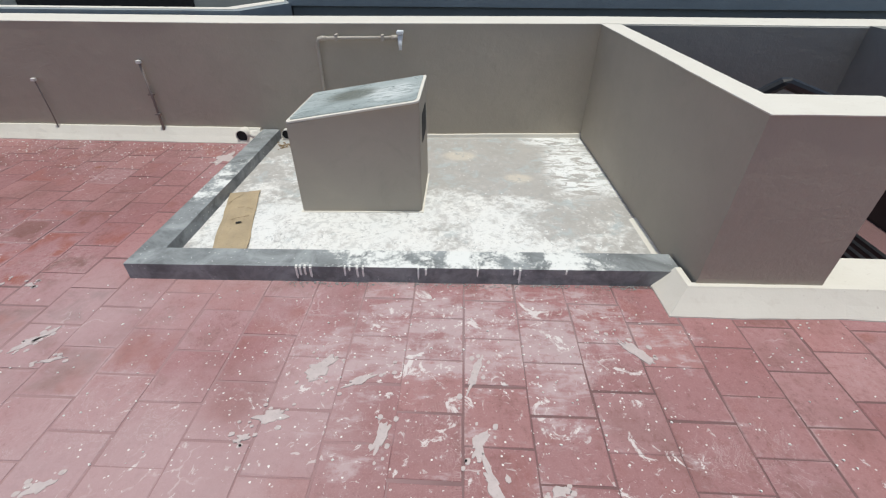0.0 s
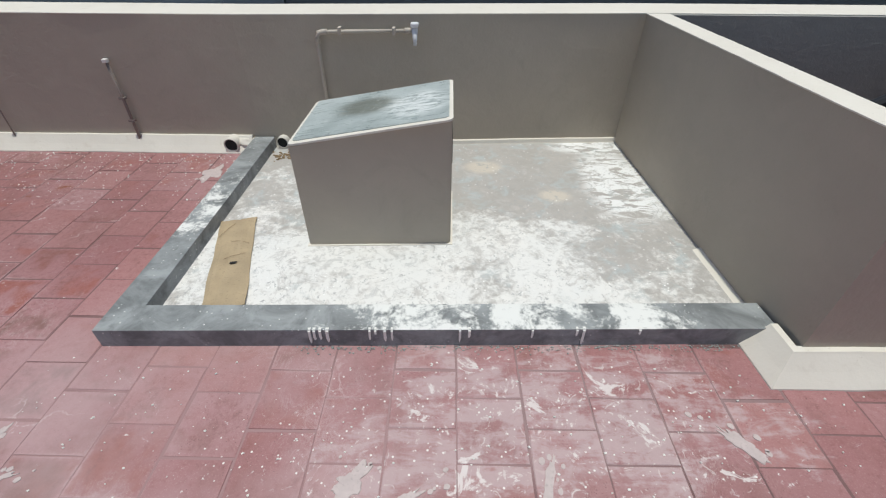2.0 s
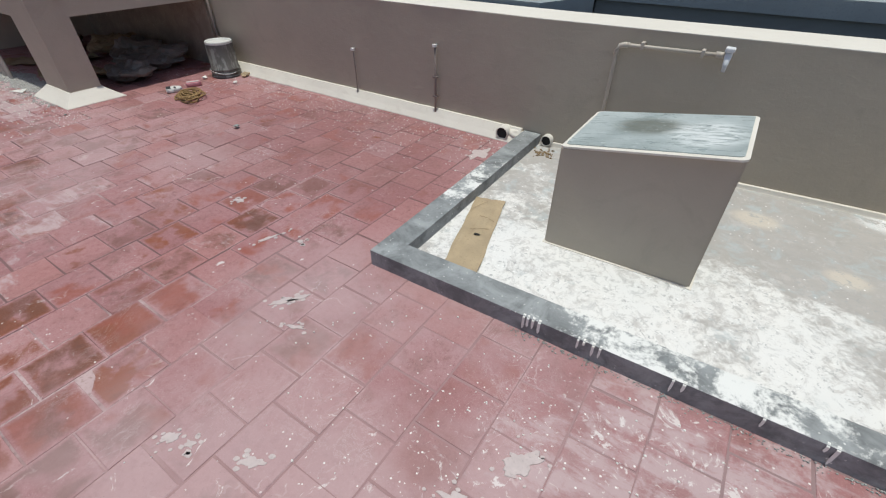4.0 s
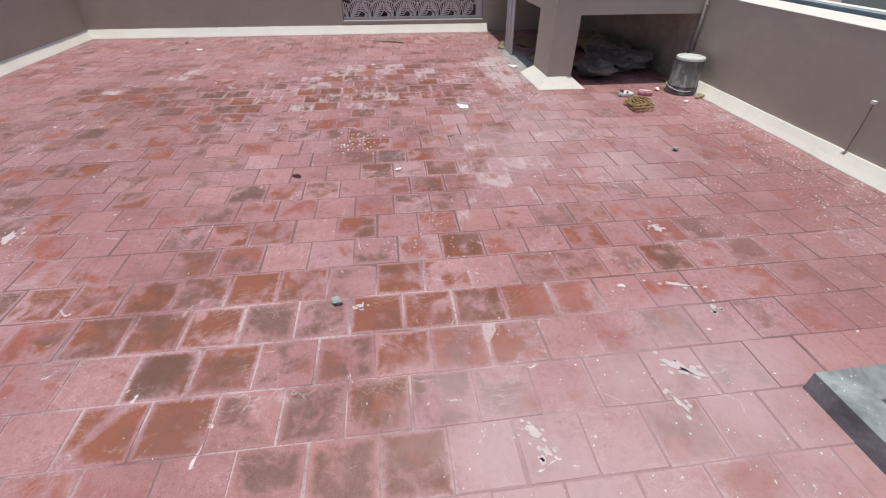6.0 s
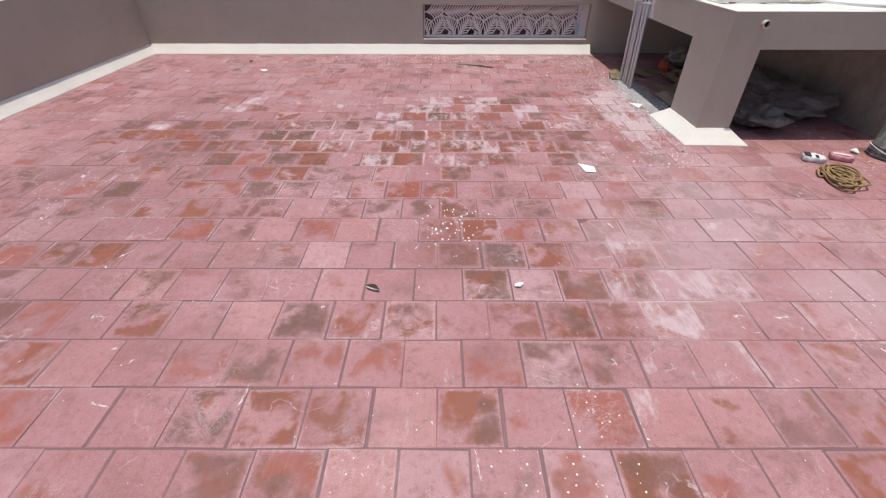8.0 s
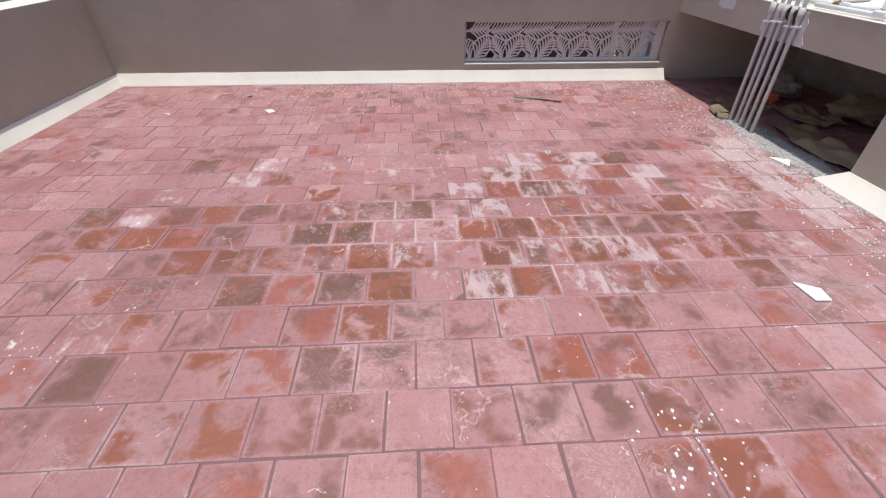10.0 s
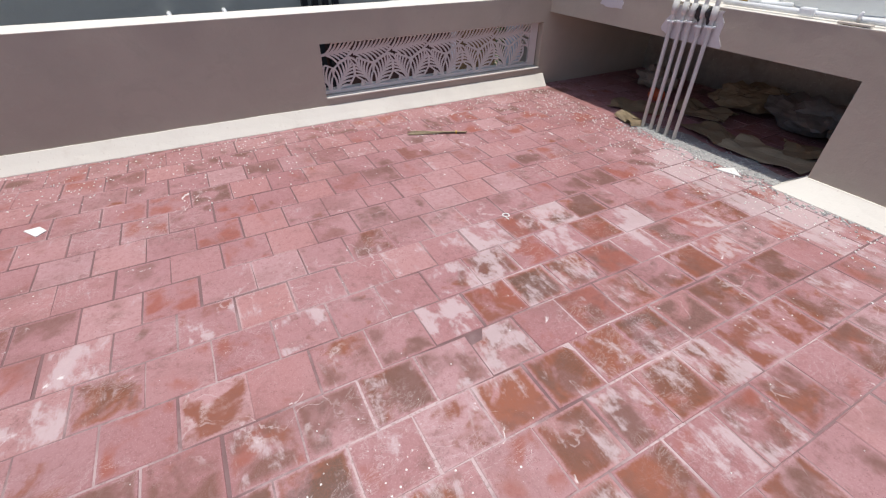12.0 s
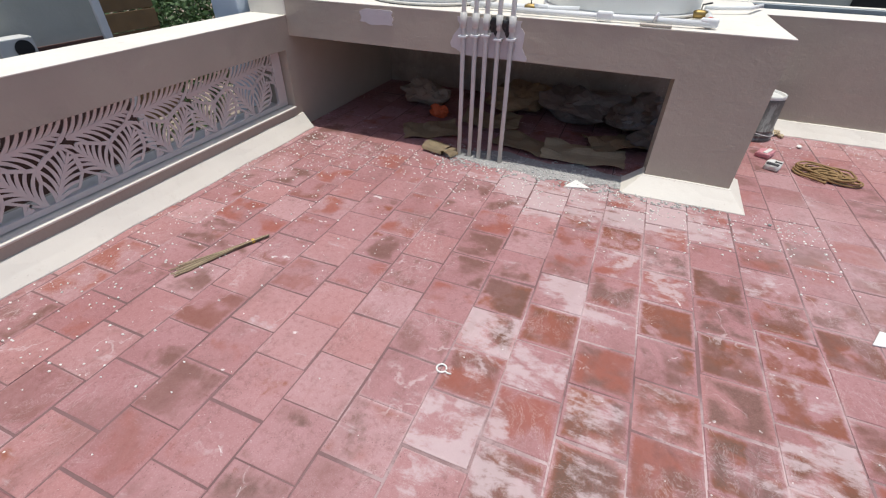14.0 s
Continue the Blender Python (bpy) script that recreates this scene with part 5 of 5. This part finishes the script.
for k, (x, y, rz, w, d) in enumerate((
        (-0.545, 1.175, 40, 0.13, 0.07), (-0.66, 0.935, 10, 0.10, 0.05), (-0.23, 0.87, 75, 0.13, 0.035), (0.13, 0.85, 60, 0.10, 0.05), (0.17, 0.72, -70, 0.14, 0.045),
        (0.39, 0.70, 20, 0.05, 0.03), (0.83, 1.33, -45, 0.17, 0.05), (-0.735, 0.843, 30, 0.05, 0.03), (-1.33, 0.64, 20, 0.08, 0.04),
        (-1.90, 1.24, 50, 0.12, 0.035), (-0.35, 1.12, 30, 0.14, 0.04), (-1.669, 0.524, 60, 0.06, 0.04), (-1.583, 0.552, 0, 0.035, 0.03), (-1.29, 0.37, 10, 0.14, 0.06),
        (-1.85, 1.30, 60, 0.10, 0.03), (-1.71, 1.16, 20, 0.09, 0.02), (-1.936, 3.296, 80, 0.22, 0.12), (-2.935, 1.73, 20, 0.07, 0.05), (-2.41, 1.54, 70, 0.14, 0.03),
        (-3.31, -2.32, 10, 0.12, 0.05), (-2.445, -0.153, 80, 0.035, 0.022), (-2.22, 1.64, 0, 0.05, 0.03), (0.12, 1.18, 70, 0.18, 0.03))):
    paint_splash(x, y, rz, w, d, 31 + 2.3 * k)


# ---- gravel, dust and flecks ----
def scatter(name, n, seed, place, size, material, label, category):
    """Loose crumbs too many to count, each a small flat-bottomed wedge."""
    rng = random.Random(seed)
    verts, faces = [], []
    for i in range(n):
        x, y, z = place(rng)
        s = rng.uniform(*size)
        a0 = rng.random() * 6.28
        b = len(verts)
        for k in range(4):
            a = a0 + k * 1.57 + rng.uniform(-0.4, 0.4)
            verts.append((x + s * math.cos(a), y + s * math.sin(a) * 0.8, z))
        for k in range(4):
            a = a0 + k * 1.57
            verts.append((x + s * 0.6 * math.cos(a), y + s * 0.5 * math.sin(a), z + s * rng.uniform(0.25, 0.7)))
        faces += [(b, b + 1, b + 5, b + 4), (b + 1, b + 2, b + 6, b + 5), (b + 2, b + 3, b + 7, b + 6), (b + 3, b, b + 4, b + 7), (b + 4, b + 5, b + 6, b + 7)]
    me = bpy.data.meshes.new(name)
    me.from_pydata(verts, [], faces)
    me.materials.append(material)
    return tagged(new(name, me), label, category, "", "stuff")


scatter("mortar_gravel", 1100, 1, lambda r: (r.uniform(-8.1, -6.0) + r.gauss(0, 0.05), 1.92 + abs(r.gauss(0, 0.10)) * r.choice((1, -1)) + 0.02, 0.002), (0.004, 0.016), GRAVEL, "grey mortar crumbs along the platform's edge", "gravel")
scatter("kerb_grit", 420, 12, lambda r: ((lambda x: (x, 1.712 + (x + 1.722) * 0.02485 - abs(r.gauss(0, 0.018)), 0.002))(r.uniform(-0.9, 1.1))), (0.002, 0.006), STONE, "dark grit along the kerb's foot", "grit")
scatter("mortar_crumbs", 160, 2, lambda r: (r.gauss(-7.75, 0.14), r.gauss(1.96, 0.06), 0.002), (0.005, 0.017), GRAVEL, "pale mortar crumbs at the pipes' feet", "gravel")


def near_platform(r):
    return (r.uniform(-9.3, -5.4), 1.9 - abs(r.gauss(0, 0.35)), 0.002)


scatter("paint_flecks", 1000, 3, near_platform, (0.0025, 0.009), CHIP, "white paint flecks scattered on the tiles", "flecks")
scatter("paint_flecks_west", 900, 4, lambda r: (WEST_X + 0.1 + abs(r.gauss(0, 0.5)), r.uniform(-3.2, 1.9), 0.002), (0.003, 0.009), CHIP, "white paint flecks scattered on the tiles", "flecks")
scatter("paint_flecks_north", 480, 5, lambda r: (r.uniform(-5.6, -1.9), 3.61 - abs(r.gauss(0, 0.3)), 0.002), (0.002, 0.008), CHIP, "white paint flecks scattered on the tiles", "flecks")
scatter("paint_flecks_bay", 330, 6, lambda r: (r.uniform(-1.9, 1.9), 1.66 - abs(r.gauss(0, 0.5)), 0.002), (0.002, 0.007), CHIP, "white paint flecks scattered on the tiles", "flecks")
scatter("paint_flecks_open", 520, 7, lambda r: (r.uniform(-9.2, 2.0), r.uniform(-4.2, 3.0) if r.random() < 0.6 else r.gauss(0.6, 0.8), 0.002), (0.0015, 0.0045), CHIP, "white paint flecks scattered on the tiles", "flecks")
scatter("chip_cluster", 60, 8, lambda r: (r.gauss(-4.55, 0.12), r.gauss(-0.22, 0.09), 0.002), (0.004, 0.011), CHIP, "cluster of white chips on one tile", "flecks")
scatter("leaf_litter", 60, 9, lambda r: (r.gauss(-1.50, 0.05), r.gauss(3.56, 0.04), 0.018), (0.005, 0.016), CARD_DARK, "dry leaf litter before the drain", "litter")

# grey cement dust along the platform
bm = bmesh.new()
n = 60
ringv = []
for i in range(n):
    f = i / n * 2 * math.pi
    ringv.append((-7.10 + 1.10 * math.cos(f) * (1 + 0.10 * noise.noise(Vector((math.cos(f) * 3, math.sin(f) * 3, 1)))), 2.0 + 0.14 * math.sin(f) * (1 + 0.9 * noise.noise(Vector((math.cos(f) * 5, math.sin(f) * 5, 4))))))
bm.faces.new([bm.verts.new((x, y, 0.0022)) for x, y in ringv])
structure("floor_dust", bm, cement("grey_cement_dust", (0.28, 0.265, 0.26), (0.40, 0.385, 0.38)), "film of grey cement dust before the platform", "dust")


# ---- the neighbourhood beyond the parapets ----
structure("wall_neighbour", prism([(-1.70, 4.9), (12, 5.0), (12, 5.30), (-1.85, 5.2)], -6.5, 0.962), GREY_WALL, "grey plaster wall of the next house", "wall")
structure("trim_neighbour_ledge", prism([(-1.72, 4.86), (12, 4.96), (12, 5.34), (-1.86, 5.24)], 0.9622, 1.09), BLUE_GREY, "blue-grey painted ledge on the next house's wall", "trim")
structure("wall_neighbour_near", prism([(-9.6, 4.22), (-1.95, 4.22), (-1.70, 4.855), (-1.88, 5.2), (-2.15, 4.42), (-9.6, 4.42)], -6.5, 0.985), BLUE_GREY, "blue-grey painted parapet of the next house", "wall")
coping("trim_neighbour", [(-9.6, 4.30), (-2.03, 4.30), (-1.80, 4.95), (-1.88, 5.202), (-2.16, 4.422), (-9.6, 4.422)], 0.985, "white painted edge of the next house's parapet")
structure("roof_neighbour", box((-9.6, 5.31, -6.5), (12, 9.0, -0.6)), GREY_WALL, "grey flat roof of the next house", "roof")


def far_house(x0, x1, y, z1, wall, label, openings):
    root = thing("house", label, "house", (x0, y, -6.5), "houses around")
    part("wall", box((0, 0, 0), (x1 - x0, 4.0, z1 + 6.5)), wall, root)
    part("roof", box((-0.2, -0.2, z1 + 6.5), (x1 - x0 + 0.2, 4.2, z1 + 6.65)), PALE_WALL, root)
    for a, b, c, d in openings:
        # near-black panel on the wall; the opening's shade is put into colour
        w = part("window", box((a, -0.02, c + 6.5), (b, 0.05, d + 6.5)), DARK_VOID, root, "dark unglazed opening")
        part("frame", box((a - 0.06, -0.05, c + 6.44), (b + 0.06, -0.022, c + 6.5)), PVC_WHITE, w)


far_house(-9.6, 10.4, 9.2, 3.4, PALE_WALL, "pale rendered house with dark openings beyond the parapet", [(1.0, 4.5, -0.4, 2.2), (6.0, 9.5, -0.4, 2.2), (10.5, 13.8, -0.4, 2.2), (15.0, 18.5, -0.4, 2.2)])


def west_house():
    """The pale house across the lane to the west, with its dark fins, cooling unit and pipe ends."""
    root = thing("house", "pale grey-green rendered house with dark fins across the lane", "house", (-13.0, 0, -6.5), "houses around")
    part("wall", box((-5.0, -16.0, 0), (0, 2.70, 9.6)), PALE_WALL, root)
    # plinth added to darken the view through the screen: lane's shade in colour
    part("plinth", box((0, -16.0, 0), (0.03, 2.68, 6.85)), RED_BROWN, root, "red-brown lower wall added, the lane's shade in its colour")
    part("corner_edge", box((-0.25, 2.70, 0), (0.04, 2.80, 9.6), 0.01), PVC_WHITE, root, "white painted corner edge")
    for k in range(4):
        y = 0.06 + 0.16 * k
        part("fin", box((0.0, y, 4.0), (0.12, y + 0.085, 9.4), 0.005), STEEL_DARK, root, "dark upright fin")
    for y, z in ((-1.74, 7.02), (-1.04, 7.02)):
        part("pipe_end", tube([(-0.02, y, z), (0.12, y, z), (0.18, y + 0.02, z - 0.10)], 0.03, 10), PVC_WHITE, root, "white pipe end", True)


west_house()


def cooling_unit():
    root = thing("cooling_unit", "off-white outdoor cooling unit on the house wall", "air conditioner", (-12.70, 1.62, 0.30))
    part("casing", box((-0.20, -0.17, 0), (0.0, 0.17, 0.22), 0.01), AC_WHITE, root)
    part("grille", lathe([(0, 0), (0.085, 0), (0.09, 0.008), (0.0, 0.008)], 24), STEEL_DARK, root, "dark fan grille").matrix_local = pose(0.001, 0.05, 0.11, 0, 90, 0)
    for y in (-0.12, 0.12):
        part("bracket", box((-0.31, y - 0.02, -0.04), (0.0, y + 0.02, 0.0)), STEEL_DARK, root)


cooling_unit()


def plank_fence():
    root = thing("plank_fence", "weathered brown plank hoarding behind the house", "fence", (-16.0, 4.2, -6.5))
    for k in range(9):
        z = 4.6 + 0.34 * k
        part("plank", box((0.02 * (k % 2), 0, z), (0.05 + 0.02 * (k % 2), 1.55, z + 0.32), 0.006), WOOD, root)
    for y in (0.1, 1.4):
        part("post", box((-0.1, y, 0), (0.0, y + 0.1, 7.9)), WOOD, root)


plank_fence()


def tree(x, y, h, seed):
    root = thing("tree", "leafy green tree behind the hoarding", "tree", (x, y, -6.5), "trees in the distance")
    rng = random.Random(seed)
    bm = tube([(0, 0, 0), (0.1, 0.05, h * 0.3), (-0.05, 0.1, h * 0.55), (0.05, 0, h * 0.8)], [0.22, 0.17, 0.12, 0.05], 10)
    tips = []
    for k in range(9):
        a = k * 2.4
        z = h * (0.35 + 0.05 * k)
        tip = Vector((math.cos(a) * h * 0.22, math.sin(a) * h * 0.22, z + h * 0.16))
        tube([(0, 0.05, z), tuple(tip * 0.5 + Vector((0, 0, z * 0.55))), tuple(tip)], [0.07, 0.05, 0.02], 6, bm=bm)
        tips.append(tip)
    part("trunk", bm, BARK, root)
    verts, faces = [], []
    for k in range(5200):
        c = rng.choice(tips)
        d = Vector((rng.gauss(0, 1), rng.gauss(0, 1), rng.gauss(0, 0.8))) * h * 0.085
        p = c + d
        s = rng.uniform(0.05, 0.11)
        n1 = Vector((rng.gauss(0, 1), rng.gauss(0, 1), rng.gauss(0, 0.6))).normalized()
        n2 = n1.cross(Vector((rng.gauss(0, 1), rng.gauss(0, 1), rng.gauss(0, 1)))).normalized()
        b = len(verts)
        verts += [tuple(p - n1 * s), tuple(p + n2 * s * 0.45), tuple(p + n1 * s), tuple(p - n2 * s * 0.45)]
        faces.append((b, b + 1, b + 2, b + 3))
    me = bpy.data.meshes.new("crown")
    me.from_pydata(verts, [], faces)
    me.materials.append(FOLIAGE)
    crown = new("crown", me)
    crown.parent = root


for x, y, h, seed in ((-19.5, 7.0, 7.6, 1), (-21.0, 9.5, 8.4, 2), (-19.0, 11.2, 7.0, 3), (-23.0, 12.5, 8.8, 4), (-22.0, 7.5, 8.0, 5)):
    tree(x, y, h, seed)

root = thing("blue_post", "pale blue painted post behind the parapet", "post", (-10.02, 2.06, -6.5))
part("post", box((-0.13, -0.17, 0), (0.15, 0.16, 9.4), 0.01), POST_BLUE, root)


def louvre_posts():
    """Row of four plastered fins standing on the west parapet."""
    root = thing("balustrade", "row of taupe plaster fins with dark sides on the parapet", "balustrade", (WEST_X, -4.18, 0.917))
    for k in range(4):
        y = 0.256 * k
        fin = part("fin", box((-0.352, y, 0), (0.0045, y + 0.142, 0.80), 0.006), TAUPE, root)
        # dark plate on each north side; part of its shade is in the colour
        part("side", box((-0.350, y + 0.1415, 0.006), (0.001, y + 0.1455, 0.796)), FIN_SIDE, fin, "dark brown side, shade partly in its colour")


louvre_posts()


def stair_gate():
    """Black steel frame and grating in the stairwell."""
    root = thing("steel_gate", "black painted steel gate frame above the stairwell", "gate", (1.9, 2.5, -2.6))
    part("rail", tube([(-0.32, -0.02, 3.36), (-0.172, -0.067, 3.485), (-0.15, -0.07, 3.485), (0.22, -0.10, 3.36)], 0.032, 10), STEEL_DARK, root)
    part("post", box((0.50, -0.1, 0), (0.58, -0.02, 3.5), 0.004), STEEL_DARK, root)
    part("post", box((-0.02, -0.42, 0), (0.04, -0.36, 3.0), 0.004), STEEL_DARK, root)
    part("panel", box((0.84, -0.45, 2.0), (0.89, 0.3, 3.46), 0.004), STEEL_DARK, root)
    for k in range(9):
        part("bar", box((0.0 + 0.07 * k, -0.48, 2.60), (0.03 + 0.07 * k, 0.2, 2.63)), STEEL_DARK, root)


stair_gate()


# ---- the tiled floor ----
P = 0.2605
JOINT = 0.0034


def keep_out(x, y):
    if -1.70 < x < 1.13 and y > 1.82:
        return True
    return x > 1.13 and y > 1.75


floor_ob = structure("floor", box((WEST_X - 0.02, SOUTH_Y - 0.02, ROOF_BASE), (EAST_X + 0.02, 3.73, -0.0025)), GROUT, "red-oxide washed clay tile floor of the terrace", "floor")


def tile_verts(w, d, dz=0.0):
    """Top and chamfer of a tile of size w by d, centre at the origin, with its UVs."""
    b = 0.003
    hw, hd = w / 2, d / 2
    outer = [(-hw, -hd, -0.012), (hw, -hd, -0.012), (hw, hd, -0.012), (-hw, hd, -0.012)]
    shoulder = [(-hw, -hd, -0.004), (hw, -hd, -0.004), (hw, hd, -0.004), (-hw, hd, -0.004)]
    top = [(-hw + b, -hd + b, dz), (hw - b, -hd + b, dz), (hw - b, hd - b, dz), (-hw + b, hd - b, dz)]
    faces = [(8, 9, 10, 11)]
    for k in range(4):
        j = (k + 1) % 4
        faces += [(k, j, 4 + j, 4 + k), (4 + k, 4 + j, 8 + j, 8 + k)]
    return outer + shoulder + top, faces


def add_uv(me, cells):
    """UVs from the centre and size of the tile that each vertex belongs to (twelve vertices a tile)."""
    layer = me.uv_layers.new(name="UVMap")
    for lp in me.loops:
        cx, cy, w, d = cells[lp.vertex_index // 12]
        co = me.vertices[lp.vertex_index].co
        layer.data[lp.index].uv = ((co.x - cx) / w + 0.5, (co.y - cy) / d + 0.5)


# the state of the tiles, course by course from the east, tile by tile from the south:
# c clay, b brown, s soot, k chalk, capitals where the mark fills the tile; X brown with chalk, Y soot with chalk
STATE = {
    26: "............sSB...X",
    27: "..........CSsb.s...S",
    28: "..........SB.s.bc..S",
    29: ".......bbCCSsccBC",
    30: "......sccb.Cc.C...bbb",
    31: ".........sb....B..c",
    32: ".........scc.......c",
    33: ".....c...s.....sk",
    34: ".......b..scb..b.k",
    35: "..b...b......B.csks",
    36: "....bb.......BSc.bs",
    37: "......b.....bC",
    38: "...s.cc......c.s..b",
    39: "...s....s..cb.b...b",
    40: ".......Bcss..b",
    41: ".s.s.bbSBkXCkYb",
    42: "...scB.kck.BKBX.cbKb",
    43: ".bCcS.SS..cbkSSbSs",
    44: ".bkBCYbXsXKX.BB.cKS",
    45: "..K...c.b.KCSKS.sK",
    46: "....Kb..K..KXKKBK",
    47: "....k.K.....KXY",
    48: "..........X.s",
    49: "..........s",
}
FIRST_TILE = -14
MARKS = {"c": (0.8, 0, 0), "C": (1, 0, 0), "b": (0.6, 0.82, 0), "B": (0.7, 1, 0), "s": (0, 0.82, 0), "S": (0, 1, 0), "k": (0, 0, 0.75), "K": (0, 0, 1), "X": (0.6, 0.95, 0.8), "Y": (0.25, 0.95, 0.8)}


def wear_of(course, column):
    """How worn, sooty and chalky a tile is."""
    line = STATE.get(course, "")
    k = column - FIRST_TILE
    return MARKS.get(line[k], (0, 0, 0)) if 0 <= k < len(line) else (0, 0, 0)


rng = random.Random(21)
shared = []
for k in range(10):
    w, d = P - JOINT - rng.uniform(0, 0.003), P - JOINT - rng.uniform(0, 0.004)
    vs, fs = tile_verts(w, d, 0.0)
    jit = [(x + rng.uniform(-0.0022, 0.0022), y + rng.uniform(-0.0022, 0.0022), z + (rng.uniform(-0.0012, 0.0012) if z > -0.001 else 0)) for x, y, z in vs]
    me = bpy.data.meshes.new("tile")
    me.from_pydata(jit, [], fs)
    add_uv(me, [(0, 0, w, d)])
    me.materials.append(TILE)
    shared.append(me)

rest_v, rest_f, cells, wear = [], [], [], []
picked = 0
row = 0
# course lines: knots on the plan with the number of courses between them
KNOTS = [(5.266, 0), (1.366, 15), (0.07, 5), (-0.697, 3), (-2.251, 6), (-4.10, 7), (-5.955, 7), (-7.23, 5), (-9.835, 10)]
EDGES = [KNOTS[0][0]]
for (xa, _), (xb, count) in zip(KNOTS, KNOTS[1:]):
    EDGES += [xa + (xb - xa) * (k + 1) / count for k in range(count)]
for x_edge, x_next in zip(EDGES, EDGES[1:]):
    xc, PX = (x_edge + x_next) / 2, x_edge - x_next
    shift = rng.uniform(-0.012, 0.012) + (0.058 if row % 2 else -0.07) + P / 2
    for j in range(-20, 16):
        yc = shift + P * j
        if yc + P / 2 < SOUTH_Y or yc - P / 2 > 3.72 or keep_out(xc, yc) or xc - PX / 2 > EAST_X or xc + PX / 2 < WEST_X:
            continue
        near = -7.2 < xc < -1.9 and -1.45 < yc < 0.95 and picked < 300 and not (-3.1 > xc > -5.0 and yc < -1.1)
        x, y = xc + rng.uniform(-0.003, 0.003), yc + rng.uniform(-0.004, 0.004)
        lo_y, hi_y = yc - P / 2, yc + P / 2
        if near:
            ob = new("tile", shared[rng.randrange(10)])
            ob.matrix_world = pose(x, y, rng.uniform(-0.0015, 0.001), rng.uniform(-0.25, 0.25), rng.uniform(-0.25, 0.25), rng.uniform(-0.6, 0.6))
            ob.parent = floor_ob
            ob.scale = (PX / P, 1.0, 1.0)
            ob.color = (*wear_of(row, j), 1.0)
            picked += 1
            continue
        w, d = PX - JOINT - rng.uniform(0, 0.003), P - JOINT - rng.uniform(0, 0.004)
        dz = rng.uniform(-0.0015, 0.001)
        vs, fs = tile_verts(w, d, dz)
        b = len(rest_v)
        rest_v += [(px + x + rng.uniform(-0.0024, 0.0024), py + y + rng.uniform(-0.0024, 0.0024), pz) for px, py, pz in vs]
        rest_f += [tuple(i + b for i in f) for f in fs]
        cells.append((x, y, w, d))
        wear.append(wear_of(row, j))
    row += 1
me = bpy.data.meshes.new("tile_field")
me.from_pydata(rest_v, [], rest_f)
add_uv(me, cells)
me.materials.append(TILE)
layer = me.color_attributes.new("wear", "FLOAT_COLOR", "POINT")
for i, item in enumerate(layer.data):
    item.color = (*wear[i // 12], 1.0)
field = new("tile_field", me)
field.color = (0.0, 0.0, 0.0, 1.0)
field.parent = floor_ob
tagged(field, "", "", "", "stuff")
